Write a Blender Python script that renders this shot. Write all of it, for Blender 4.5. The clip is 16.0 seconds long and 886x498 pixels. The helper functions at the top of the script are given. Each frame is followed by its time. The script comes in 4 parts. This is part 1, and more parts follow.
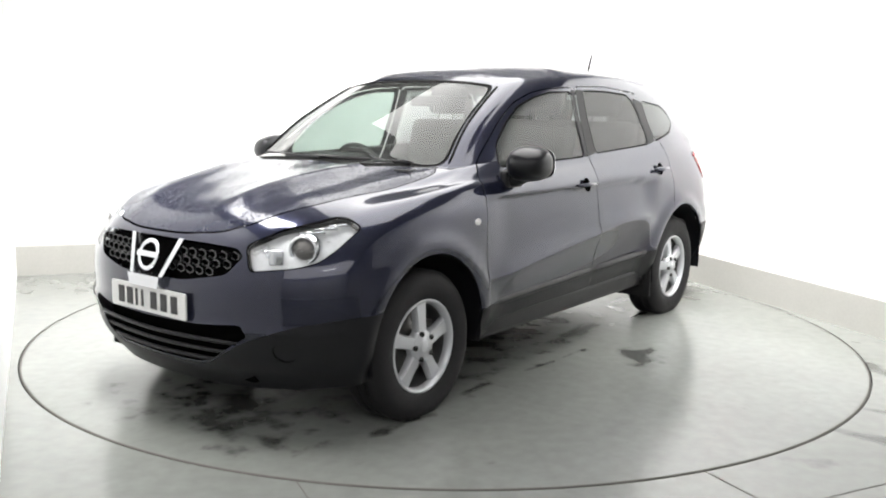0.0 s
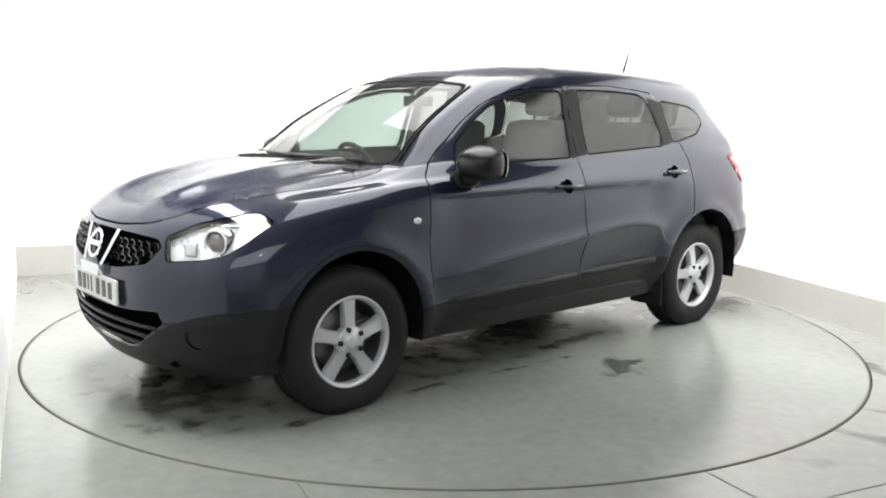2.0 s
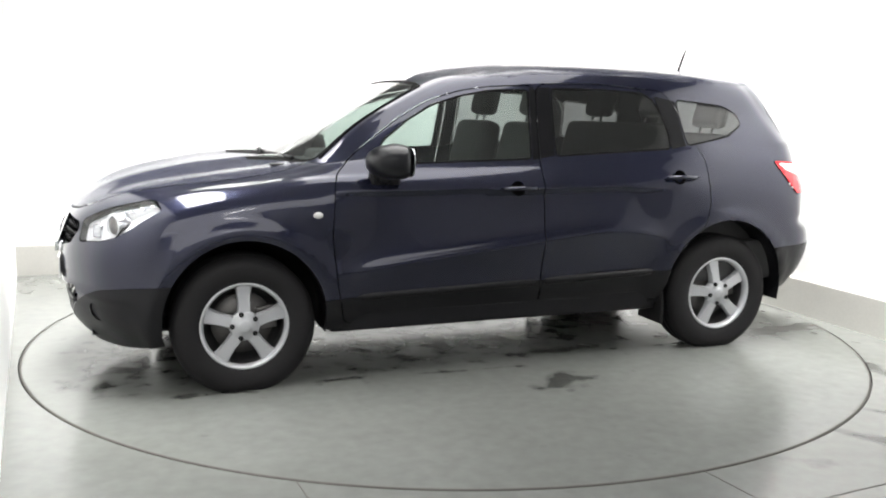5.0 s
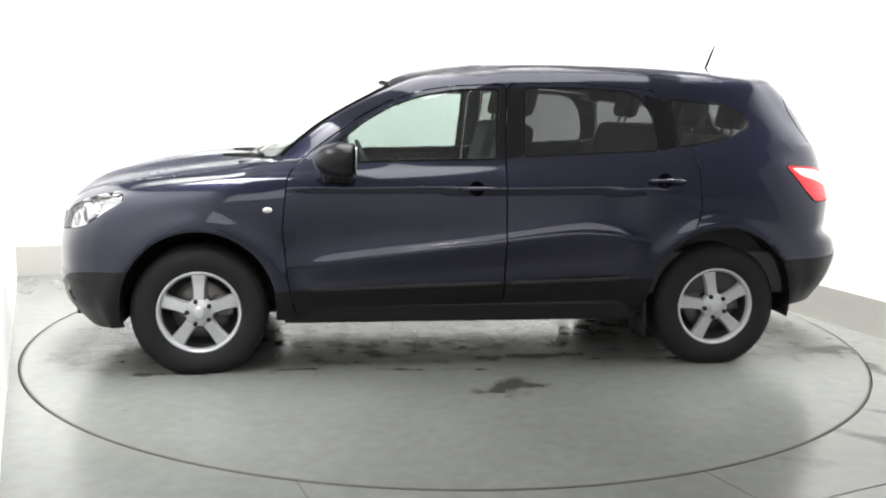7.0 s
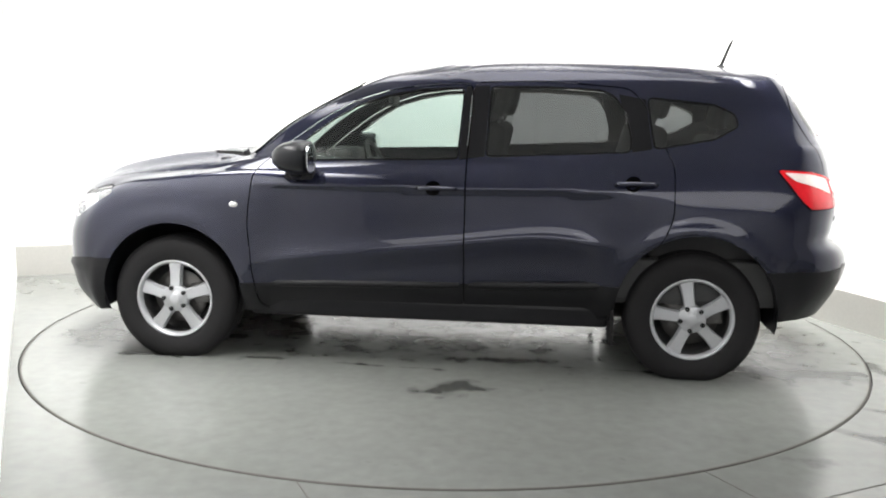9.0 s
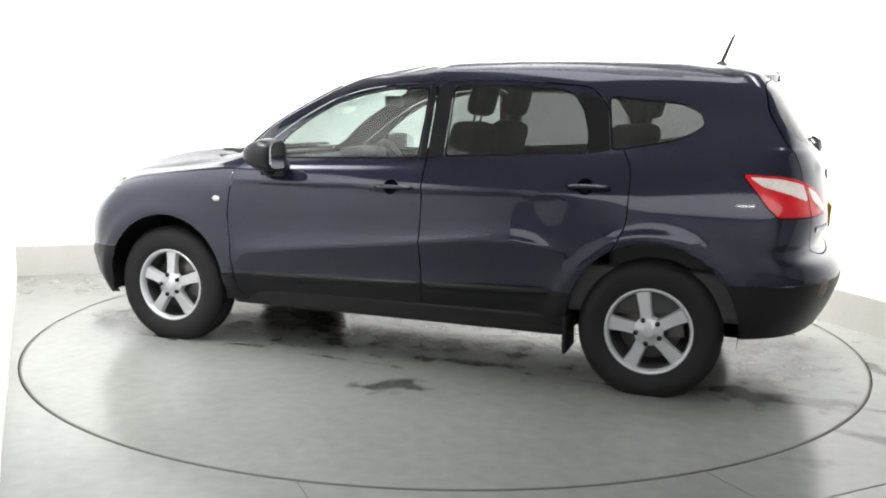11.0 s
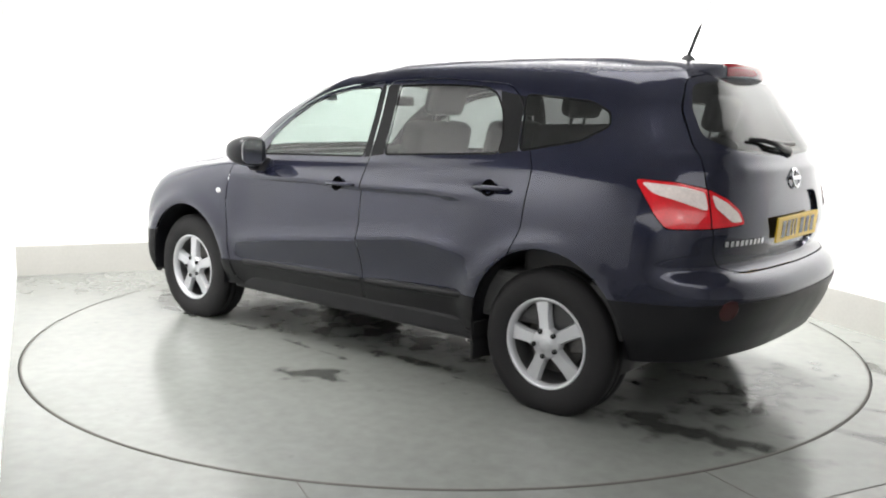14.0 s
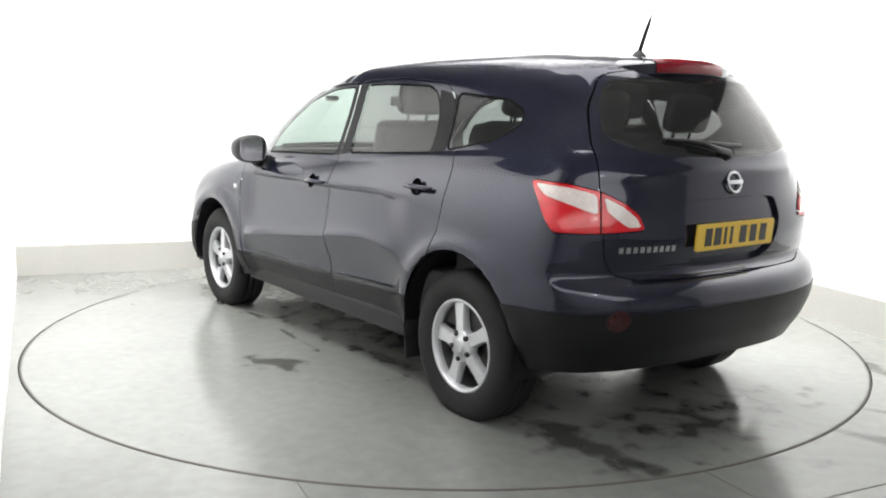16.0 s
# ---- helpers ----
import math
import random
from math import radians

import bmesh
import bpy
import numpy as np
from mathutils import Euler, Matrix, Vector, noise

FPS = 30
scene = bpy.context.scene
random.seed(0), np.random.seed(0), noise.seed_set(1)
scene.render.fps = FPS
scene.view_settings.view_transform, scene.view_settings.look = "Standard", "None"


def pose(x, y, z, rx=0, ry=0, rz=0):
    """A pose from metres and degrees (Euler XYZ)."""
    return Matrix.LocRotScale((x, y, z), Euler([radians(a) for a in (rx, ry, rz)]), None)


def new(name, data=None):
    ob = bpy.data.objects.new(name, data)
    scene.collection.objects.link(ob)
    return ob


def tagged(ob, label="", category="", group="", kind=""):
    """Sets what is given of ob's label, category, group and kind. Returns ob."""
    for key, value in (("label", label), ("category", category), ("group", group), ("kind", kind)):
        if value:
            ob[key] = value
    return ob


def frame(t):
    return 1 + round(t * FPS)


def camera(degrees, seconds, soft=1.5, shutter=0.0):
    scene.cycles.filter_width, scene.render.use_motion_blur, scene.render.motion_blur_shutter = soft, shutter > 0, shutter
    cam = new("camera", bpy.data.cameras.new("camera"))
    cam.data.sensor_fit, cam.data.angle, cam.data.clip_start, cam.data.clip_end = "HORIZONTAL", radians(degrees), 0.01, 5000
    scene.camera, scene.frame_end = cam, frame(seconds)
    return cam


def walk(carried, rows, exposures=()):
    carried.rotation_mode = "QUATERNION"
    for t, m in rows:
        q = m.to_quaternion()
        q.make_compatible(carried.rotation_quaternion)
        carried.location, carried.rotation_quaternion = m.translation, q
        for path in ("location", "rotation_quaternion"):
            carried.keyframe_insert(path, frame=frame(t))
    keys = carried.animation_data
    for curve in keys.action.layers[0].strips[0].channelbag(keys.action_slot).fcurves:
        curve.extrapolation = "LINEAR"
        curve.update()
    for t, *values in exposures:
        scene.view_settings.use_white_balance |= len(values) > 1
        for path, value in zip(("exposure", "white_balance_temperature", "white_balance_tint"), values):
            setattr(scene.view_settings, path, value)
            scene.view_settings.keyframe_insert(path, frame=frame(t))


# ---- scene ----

# The studio's camera stands still on its mount, just outside the open side of the turntable bay.
cam = camera(53.469, 16.0, soft=2.0)
EYE = Matrix(((0.99984, -0.01759, 0.00395, 0.0), (0.00665, 0.15611, -0.98772, -5.4797), (0.01675, 0.98758, 0.15620, 1.3655), (0, 0, 0, 1)))
walk(cam, [(0.0, EYE), (16.0, EYE)], exposures=[(0.0, 0.0), (16.0, 0.0)])

# ---- light ----
world = bpy.data.worlds.new("studio_world")
scene.world = world
world.use_nodes = True
world.node_tree.nodes["Background"].inputs[0].default_value = (0.05, 0.055, 0.06, 1)
world.node_tree.nodes["Background"].inputs[1].default_value = 0.3


def softbox_or_fill(x, y, z, sx, sy, watts, turn, wide, rx=0, ry=0, colour=(1.0, 0.985, 0.965)):
    data = bpy.data.lights.new("softbox_and_fill_light", "AREA")
    data.shape, data.size, data.size_y, data.energy, data.color = "RECTANGLE", sx, sy, watts, colour
    data.spread = radians(wide)
    ob = new("softbox_and_fill_light", data)
    ob.matrix_world = pose(x, y, z, rx, ry, turn)
    return ob


TURN = 21
for u, v, z, sx, sy, watts, wide, rx, ry in ((-1.95, 0.1, 3.05, 0.5, 4.0, 112, 92, 0, 10), (1.95, 0.0, 3.05, 0.5, 4.4, 142, 92, 0, -10), (0.0, 2.05, 3.05, 3.2, 0.5, 95, 95, 10, 0), (0.25, -0.4, 3.05, 2.2, 3.4, 106, 170, 0, 0)):
    a = radians(TURN)
    softbox_or_fill(u * math.cos(a) - v * math.sin(a), u * math.sin(a) + v * math.cos(a), z, sx, sy, watts, TURN, wide, rx, ry)
# Next lamp: unseen hall fill, added to brighten the front floor and near flank.
softbox_or_fill(0.0, -7.0, 3.52, 9.0, 3.4, 240, 0, 170)
softbox_or_fill(1.0, -6.2, 3.40, 0.7, 0.08, 10, 8, 170)

# ---- materials ----


def mat(name, base, rough=0.5, metal=0.0, vary=0.12, scale=6.0, fine=60.0, bump=0.0, coat=0.0, spec=0.5, emit=None, alpha=None):
    """A procedural surface: colour varied by coarse and fine noise, roughness by the same, and a little relief."""
    m = bpy.data.materials.new(name)
    m.use_nodes = True
    n, l = m.node_tree.nodes, m.node_tree.links
    b = n["Principled BSDF"]
    b.inputs["Metallic"].default_value = metal
    b.inputs["Specular IOR Level"].default_value = spec
    b.inputs["Coat Weight"].default_value = coat
    b.inputs["Coat Roughness"].default_value = 0.06
    tc = n.new("ShaderNodeTexCoord")
    big, small = n.new("ShaderNodeTexNoise"), n.new("ShaderNodeTexNoise")
    big.inputs["Scale"].default_value, small.inputs["Scale"].default_value = scale, fine
    big.inputs["Detail"].default_value = 4
    for t in (big, small):
        l.new(tc.outputs["Object"], t.inputs["Vector"])
    add = n.new("ShaderNodeMath")
    add.operation = "ADD"
    l.new(big.outputs[0], add.inputs[0])
    l.new(small.outputs[0], add.inputs[1])
    ramp = n.new("ShaderNodeMapRange")
    ramp.inputs[1].default_value, ramp.inputs[2].default_value = 0.6, 1.4
    ramp.inputs[3].default_value, ramp.inputs[4].default_value = 1 - vary, 1 + vary
    l.new(add.outputs[0], ramp.inputs[0])
    mul = n.new("ShaderNodeVectorMath")
    mul.operation = "SCALE"
    mul.inputs[0].default_value = base
    l.new(ramp.outputs[0], mul.inputs["Scale"])
    l.new(mul.outputs[0], b.inputs["Base Color"])
    rr = n.new("ShaderNodeMapRange")
    rr.inputs[1].default_value, rr.inputs[2].default_value = 0.6, 1.4
    rr.inputs[3].default_value, rr.inputs[4].default_value = rough * (1 - vary), min(1, rough * (1 + vary))
    l.new(add.outputs[0], rr.inputs[0])
    l.new(rr.outputs[0], b.inputs["Roughness"])
    if bump:
        bp = n.new("ShaderNodeBump")
        bp.inputs["Strength"].default_value = bump
        bp.inputs["Distance"].default_value = 0.004
        l.new(small.outputs[0], bp.inputs["Height"])
        l.new(bp.outputs[0], b.inputs["Normal"])
    if emit:
        b.inputs["Emission Color"].default_value = (*emit[:3], 1)
        b.inputs["Emission Strength"].default_value = emit[3]
    return m


def glass(name, tint, haze=0.05):
    """A thin pane: tinted see-through, with a mirror gloss that grows towards grazing."""
    m = bpy.data.materials.new(name)
    m.use_nodes = True
    n, l = m.node_tree.nodes, m.node_tree.links
    n.remove(n["Principled BSDF"])
    tr, gl, mix, lw, fifth, fr = (n.new(k) for k in ("ShaderNodeBsdfTransparent", "ShaderNodeBsdfGlossy", "ShaderNodeMixShader", "ShaderNodeLayerWeight", "ShaderNodeMath", "ShaderNodeMapRange"))
    lw.inputs[0].default_value = 0.5
    fifth.operation = "POWER"
    fifth.inputs[1].default_value = 5
    fr.inputs[3].default_value, fr.inputs[4].default_value = 0.05, 1.0
    l.new(lw.outputs["Facing"], fifth.inputs[0])
    l.new(fifth.outputs[0], fr.inputs[0])
    tr.inputs[0].default_value = (*tint, 1)
    gl.inputs["Roughness"].default_value = 0.02
    noise_t, bp = n.new("ShaderNodeTexNoise"), n.new("ShaderNodeBump")
    noise_t.inputs["Scale"].default_value = 3.0
    bp.inputs["Strength"].default_value, bp.inputs["Distance"].default_value = 0.05, 0.004
    l.new(noise_t.outputs[0], bp.inputs["Height"])
    l.new(bp.outputs[0], gl.inputs["Normal"])
    film, veil = n.new("ShaderNodeBsdfDiffuse"), n.new("ShaderNodeMixShader")
    film.inputs[0].default_value = (0.5, 0.52, 0.5, 1)
    veil.inputs[0].default_value = haze
    l.new(tr.outputs[0], veil.inputs[1])
    l.new(film.outputs[0], veil.inputs[2])
    l.new(fr.outputs[0], mix.inputs[0])
    l.new(veil.outputs[0], mix.inputs[1])
    l.new(gl.outputs[0], mix.inputs[2])
    l.new(mix.outputs[0], n["Material Output"].inputs[0])
    return m


def wet_paint(name, base, drops, coat_rough=0.06, metal=0.55):
    """Clear-coated metallic paint; drops is the relief of the rain beads standing on it."""
    m = mat(name, base, 0.24, metal, 0.10, 3.0, 900.0, 0.0, 1.0, 0.0)
    n, l = m.node_tree.nodes, m.node_tree.links
    b = n["Principled BSDF"]
    b.inputs["Coat Roughness"].default_value = coat_rough
    if drops:
        b.inputs["Coat IOR"].default_value = 1.36
    tc = n.new("ShaderNodeTexCoord")
    vo, patch, mr, pm, mu, bp = (n.new(k) for k in ("ShaderNodeTexVoronoi", "ShaderNodeTexNoise", "ShaderNodeMapRange", "ShaderNodeMapRange", "ShaderNodeMath", "ShaderNodeBump"))
    vo.inputs["Scale"].default_value = 105
    patch.inputs["Scale"].default_value = 5
    mr.inputs[1].default_value, mr.inputs[2].default_value, mr.inputs[3].default_value, mr.inputs[4].default_value = 0.15, 0.42, 1, 0
    pm.inputs[1].default_value, pm.inputs[2].default_value = 0.30, 0.55
    mu.operation = "MULTIPLY"
    bp.inputs["Strength"].default_value, bp.inputs["Distance"].default_value = drops, 0.003
    for t in (vo, patch):
        l.new(tc.outputs["Object"], t.inputs["Vector"])
    l.new(vo.outputs["Distance"], mr.inputs[0])
    l.new(patch.outputs[0], pm.inputs[0])
    l.new(mr.outputs[0], mu.inputs[0])
    l.new(pm.outputs[0], mu.inputs[1])
    l.new(mu.outputs[0], bp.inputs["Height"])
    l.new(bp.outputs[0], b.inputs["Coat Normal"])
    l.new(bp.outputs[0], b.inputs["Normal"])
    return m


def floor_material(name, blobs, wet_scale):
    """Grey painted floor with a satin sheen; blobs are wet puddles (x, y, length, width, turn), dark and mirror-smooth with ragged rims."""
    m = mat(name, (0.168, 0.175, 0.165), 0.19, 0.0, 0.12, 1.6, 14.0, 0.0)
    n, l = m.node_tree.nodes, m.node_tree.links
    b = n["Principled BSDF"]
    dry_colour, dry_rough = b.inputs["Base Color"].links[0].from_socket, b.inputs["Roughness"].links[0].from_socket
    tc, warp = n.new("ShaderNodeTexCoord"), n.new("ShaderNodeTexNoise")
    warp.inputs["Scale"].default_value, warp.inputs["Detail"].default_value = wet_scale, 9
    l.new(tc.outputs["Object"], warp.inputs["Vector"])
    total = None
    for x, y, sx, sy, turn, gain in blobs:
        mp, ln, mr, ad = n.new("ShaderNodeMapping"), n.new("ShaderNodeVectorMath"), n.new("ShaderNodeMapRange"), n.new("ShaderNodeMath")
        mp.vector_type = "TEXTURE"
        mp.inputs[1].default_value, mp.inputs[2].default_value, mp.inputs[3].default_value = (x, y, 0), (0, 0, radians(turn)), (sx, sy, 1)
        l.new(tc.outputs["Object"], mp.inputs[0])
        ln.operation = "LENGTH"
        l.new(mp.outputs[0], ln.inputs[0])
        mr.inputs[1].default_value, mr.inputs[2].default_value, mr.inputs[3].default_value, mr.inputs[4].default_value = 0.2, 1.25, gain, 0
        l.new(ln.outputs["Value"], mr.inputs[0])
        if total is None:
            total = mr.outputs[0]
        else:
            ad.operation = "MAXIMUM"
            l.new(total, ad.inputs[0])
            l.new(mr.outputs[0], ad.inputs[1])
            total = ad.outputs[0]
    if total is not None:
        mix, edge = n.new("ShaderNodeMath"), n.new("ShaderNodeMapRange")
        mix.operation = "ADD"
        l.new(total, mix.inputs[0])
        ragged = n.new("ShaderNodeMapRange")
        ragged.inputs[1].default_value, ragged.inputs[2].default_value = 0.25, 0.75
        ragged.inputs[3].default_value, ragged.inputs[4].default_value = 0.05, 0.95
        ragged.clamp = False
        l.new(warp.outputs[0], ragged.inputs[0])
        l.new(ragged.outputs[0], mix.inputs[1])
        edge.inputs[1].default_value, edge.inputs[2].default_value = 0.76, 1.22
        edge.interpolation_type = "SMOOTHSTEP"
        l.new(mix.outputs[0], edge.inputs[0])
        cm, rm, dark = n.new("ShaderNodeMix"), n.new("ShaderNodeMix"), n.new("ShaderNodeVectorMath")
        cm.data_type, rm.data_type = "RGBA", "FLOAT"
        dark.operation = "SCALE"
        dark.inputs["Scale"].default_value = 0.32
        l.new(dry_colour, dark.inputs[0])
        l.new(edge.outputs[0], cm.inputs["Factor"])
        l.new(dry_colour, cm.inputs[6])
        l.new(dark.outputs[0], cm.inputs[7])
        l.new(cm.outputs[2], b.inputs["Base Color"])
        l.new(edge.outputs[0], rm.inputs["Factor"])
        l.new(dry_rough, rm.inputs[2])
        rm.inputs[3].default_value = 0.14
        l.new(rm.outputs[0], b.inputs["Roughness"])
    return m


PAINT = wet_paint("dark_blue_paint", (0.0155, 0.0172, 0.0345), 0.0)
PAINT_WET = wet_paint("dark_blue_paint_with_rain_beads", (0.0155, 0.0172, 0.0345), 0.8, 0.12, 0.25)
BLACK = mat("black_grained_plastic", (0.008, 0.008, 0.0095), 0.36, 0, 0.2, 8, 300, 0.1, spec=0.24)
TRIM = mat("black_gloss_trim", (0.008, 0.008, 0.009), 0.18, 0, 0.1)
MIRROR = mat("near_black_mirror_paint", (0.007, 0.0075, 0.010), 0.3, 0, 0.1, spec=0.35)
POST = mat("satin_black_pillar_film", (0.005, 0.005, 0.006), 0.35, 0, 0.1, spec=0.15)
GAP = mat("dark_shutline", (0.003, 0.003, 0.003), 0.9, 0, 0.1, spec=0.0)
SEAL = mat("matt_black_rubber_seal", (0.006, 0.006, 0.006), 0.8, 0, 0.2, spec=0.1)
RUBBER = mat("tyre_rubber", (0.014, 0.0135, 0.0145), 0.65, 0, 0.25, 10, 160, 0.25, spec=0.22)
ALLOY = mat("silver_alloy", (0.50, 0.51, 0.53), 0.3, 0.35, 0.06, 10, 250, 0.02)
BRAKE = mat("dull_brake_steel", (0.16, 0.155, 0.15), 0.45, 0.8, 0.25, 14, 120)
CHROME = mat("chrome", (0.66, 0.67, 0.69), 0.18, 1.0, 0.04)
GLASS_CLEAR = glass("pale_green_window_glass", (0.56, 0.63, 0.60), 0.025)
GLASS_SCREEN = glass("pale_green_windscreen_glass", (0.60, 0.675, 0.64), 0.045)
GLASS_DARK = glass("dark_privacy_glass", (0.27, 0.28, 0.28), 0.025)
GLASS_REAR = glass("dark_rear_window_glass", (0.24, 0.25, 0.25), 0.03)
BARREL = mat("dull_wheel_barrel", (0.13, 0.13, 0.132), 0.45, 0.5, 0.2)
GLASS_LAMP = glass("clear_lamp_cover", (0.96, 0.97, 0.98), 0.01)
LAMP_SHELL = mat("headlight_reflector", (0.62, 0.625, 0.63), 0.3, 0.3, 0.14, 9, 40)
RED = mat("red_lamp_plastic", (0.60, 0.008, 0.016), 0.15, 0, 0.2, 20, 160, coat=0.4)
PINK = mat("pale_lamp_plastic", (0.72, 0.64, 0.61), 0.12, 0, 0.16, 26, 110, coat=0.6)
FABRIC = mat("dark_seat_cloth", (0.05, 0.052, 0.054), 0.9, 0, 0.25, 14, 400, 0.2)
DASH = mat("dark_dashboard_plastic", (0.055, 0.055, 0.056), 0.65, 0, 0.15, 10, 250, 0.1)
LINING = mat("grey_headlining", (0.42, 0.42, 0.40), 0.9, 0, 0.08, 10, 200)
PLATE_Y = mat("yellow_plate", (0.72, 0.48, 0.04), 0.35, 0, 0.06, 20, 200)
PLATE_W = mat("white_plate", (0.58, 0.58, 0.57), 0.35, 0, 0.05, 20, 200)
WALL = mat("white_painted_wall", (0.84, 0.845, 0.84), 0.75, 0, 0.025, 1.2, 60, 0.05)
SKIRT = mat("off_white_kick_board", (0.47, 0.465, 0.437), 0.5, 0, 0.06, 2.5, 60, 0.05)
HALL = mat("pale_unseen_wall", (0.7, 0.71, 0.72), 0.8, 0, 0.2, 0.6, 20)
CEIL = mat("pale_unseen_wall_and_ceiling", (0.72, 0.72, 0.73), 0.8, 0, 0.03, 2, 40)
PIT = mat("dark_turntable_gap", (0.02, 0.02, 0.02), 0.8, 0, 0.2)
SEAM = mat("dark_floor_joint", (0.07, 0.068, 0.06), 0.7, 0, 0.2, 12)
STICKER = mat("white_sticker", (0.7, 0.7, 0.7), 0.5)

# ---- helpers of the scene ----


def part(name, bm, material, parent=None, label="", smooth=True):
    """Links a bmesh as one mesh object under a thing or a part."""
    me = bpy.data.meshes.new(name)
    bm.to_mesh(me)
    bm.free()
    for m in material if isinstance(material, (list, tuple)) else (material,):
        me.materials.append(m)
    for p in me.polygons:
        p.use_smooth = smooth
    ob = new(name, me)
    if parent is not None:
        ob.parent = parent
    if label:
        ob["label"] = label
    return ob


def sharp(ob, degrees=35):
    ob.data.set_sharp_from_angle(angle=radians(degrees))
    return ob


def box(bm, x0, x1, y0, y1, z0, z1, bevel=0.0, m=None, segs=2):
    made = bmesh.ops.create_cube(bm, size=1.0)["verts"]
    for v in made:
        v.co = Vector(((x0 + x1) / 2 + v.co.x * (x1 - x0), (y0 + y1) / 2 + v.co.y * (y1 - y0), (z0 + z1) / 2 + v.co.z * (z1 - z0)))
    if bevel:
        edges = list({e for v in made for e in v.link_edges})
        made = bmesh.ops.bevel(bm, geom=edges, offset=bevel, segments=segs, affect="EDGES", profile=0.6)["verts"]
    if m is not None:
        bmesh.ops.transform(bm, matrix=m, verts=list(set(made)))
    return made


def prism(bm, outline, low, high, m=None):
    """A plate with the outline (x, y), from low to high in z."""
    a = [bm.verts.new((x, y, low)) for x, y in outline]
    b = [bm.verts.new((x, y, high)) for x, y in outline]
    faces = [bm.faces.new(a[::-1]), bm.faces.new(b)]
    k = len(a)
    for i in range(k):
        faces.append(bm.faces.new((a[i], a[(i + 1) % k], b[(i + 1) % k], b[i])))
    if m is not None:
        bmesh.ops.transform(bm, matrix=m, verts=a + b)
    return a + b


def lathe(bm, profile, n=48, m=None, closed=False):
    """Turns the profile (radius, height) about the z axis."""
    rings = []
    for r, h in profile:
        rings.append([bm.verts.new((r * math.cos(2 * math.pi * i / n), r * math.sin(2 * math.pi * i / n), h)) for i in range(n)])
    pairs = list(zip(rings, rings[1:])) + ([(rings[-1], rings[0])] if closed else [])
    for a, b in pairs:
        for i in range(n):
            bm.faces.new((a[i], a[(i + 1) % n], b[(i + 1) % n], b[i]))
    vs = [v for r in rings for v in r]
    if m is not None:
        bmesh.ops.transform(bm, matrix=m, verts=vs)
    return rings


def tube(bm, points, radius, n=10, m=None):
    """A round rod through the points; radius is one number or one per point."""
    pts = [Vector(p) for p in points]
    rings = []
    for i, p in enumerate(pts):
        d = (pts[min(i + 1, len(pts) - 1)] - pts[max(i - 1, 0)]).normalized()
        a = d.orthogonal().normalized()
        if abs(d.z) < 0.9:
            a = d.cross(Vector((0, 0, 1))).normalized()
        b = d.cross(a)
        r = radius[i] if isinstance(radius, (list, tuple)) else radius
        rings.append([bm.verts.new(p + (a * math.cos(2 * math.pi * k / n) + b * math.sin(2 * math.pi * k / n)) * r) for k in range(n)])
    for p, q in zip(rings, rings[1:]):
        for k in range(n):
            bm.faces.new((p[k], p[(k + 1) % n], q[(k + 1) % n], q[k]))
    bm.faces.new(rings[0][::-1])
    bm.faces.new(rings[-1])
    vs = [v for r in rings for v in r]
    if m is not None:
        bmesh.ops.transform(bm, matrix=m, verts=vs)
    return vs


def rounded(points, share=0.3, steps=5, radius=None):
    """A closed outline with its corners rounded."""
    out = []
    k = len(points)
    for i in range(k):
        p, a, b = Vector(points[i]), Vector(points[i - 1]), Vector(points[(i + 1) % k])
        ra = min(share, (radius / max((a - p).length, 1e-6)) if radius else 1, 0.5)
        rb = min(share, (radius / max((b - p).length, 1e-6)) if radius else 1, 0.5)
        s, e = p.lerp(a, ra), p.lerp(b, rb)
        for j in range(steps + 1):
            t = j / steps
            out.append(tuple(s.lerp(p, t).lerp(p.lerp(e, t), t)))
    clean = []
    for q in out:
        if not clean or (Vector(q) - Vector(clean[-1])).length > 1e-4:
            clean.append(q)
    if (Vector(clean[0]) - Vector(clean[-1])).length < 1e-4:
        clean.pop()
    return clean


def grown(outline, d):
    """The outline moved outwards by d."""
    area = sum(a[0] * b[1] - b[0] * a[1] for a, b in zip(outline, outline[1:] + outline[:1]))
    s = 1 if area > 0 else -1
    out = []
    k = len(outline)
    for i in range(k):
        a, b = Vector(outline[i - 1]), Vector(outline[(i + 1) % k])
        t = (b - a).normalized()
        out.append((outline[i][0] + s * d * t.y, outline[i][1] - s * d * t.x))
    return out


def inside(x, y, outline):
    hit = False
    k = len(outline)
    for i in range(k):
        (x0, y0), (x1, y1) = outline[i], outline[i - 1]
        if (y0 > y) != (y1 > y) and x < (x1 - x0) * (y - y0) / (y1 - y0) + x0:
            hit = not hit
    return hit


# ---- the turntable bay ----
CENTRE_BACK = (1.471, 3.203)
LEFT_BACK = (-3.431, 1.412)
LEFT_END = (-1.21, -3.32)
RIGHT_END = (3.66, -2.51)
TOP = 2.7
R_TABLE = 2.459


def wall_run(name, a, b, z0, z1, thick, material, label, category):
    """A wall from a to b; its thickness lies to the left of that way."""
    bm = bmesh.new()
    a, b = Vector(a), Vector(b)
    d = (b - a).normalized()
    nrm = Vector((-d.y, d.x))
    prism(bm, [tuple(a), tuple(b), tuple(b + nrm * thick), tuple(a + nrm * thick)], z0, z1)
    return tagged(part(name, bm, material, smooth=False), label, category, kind="structure")


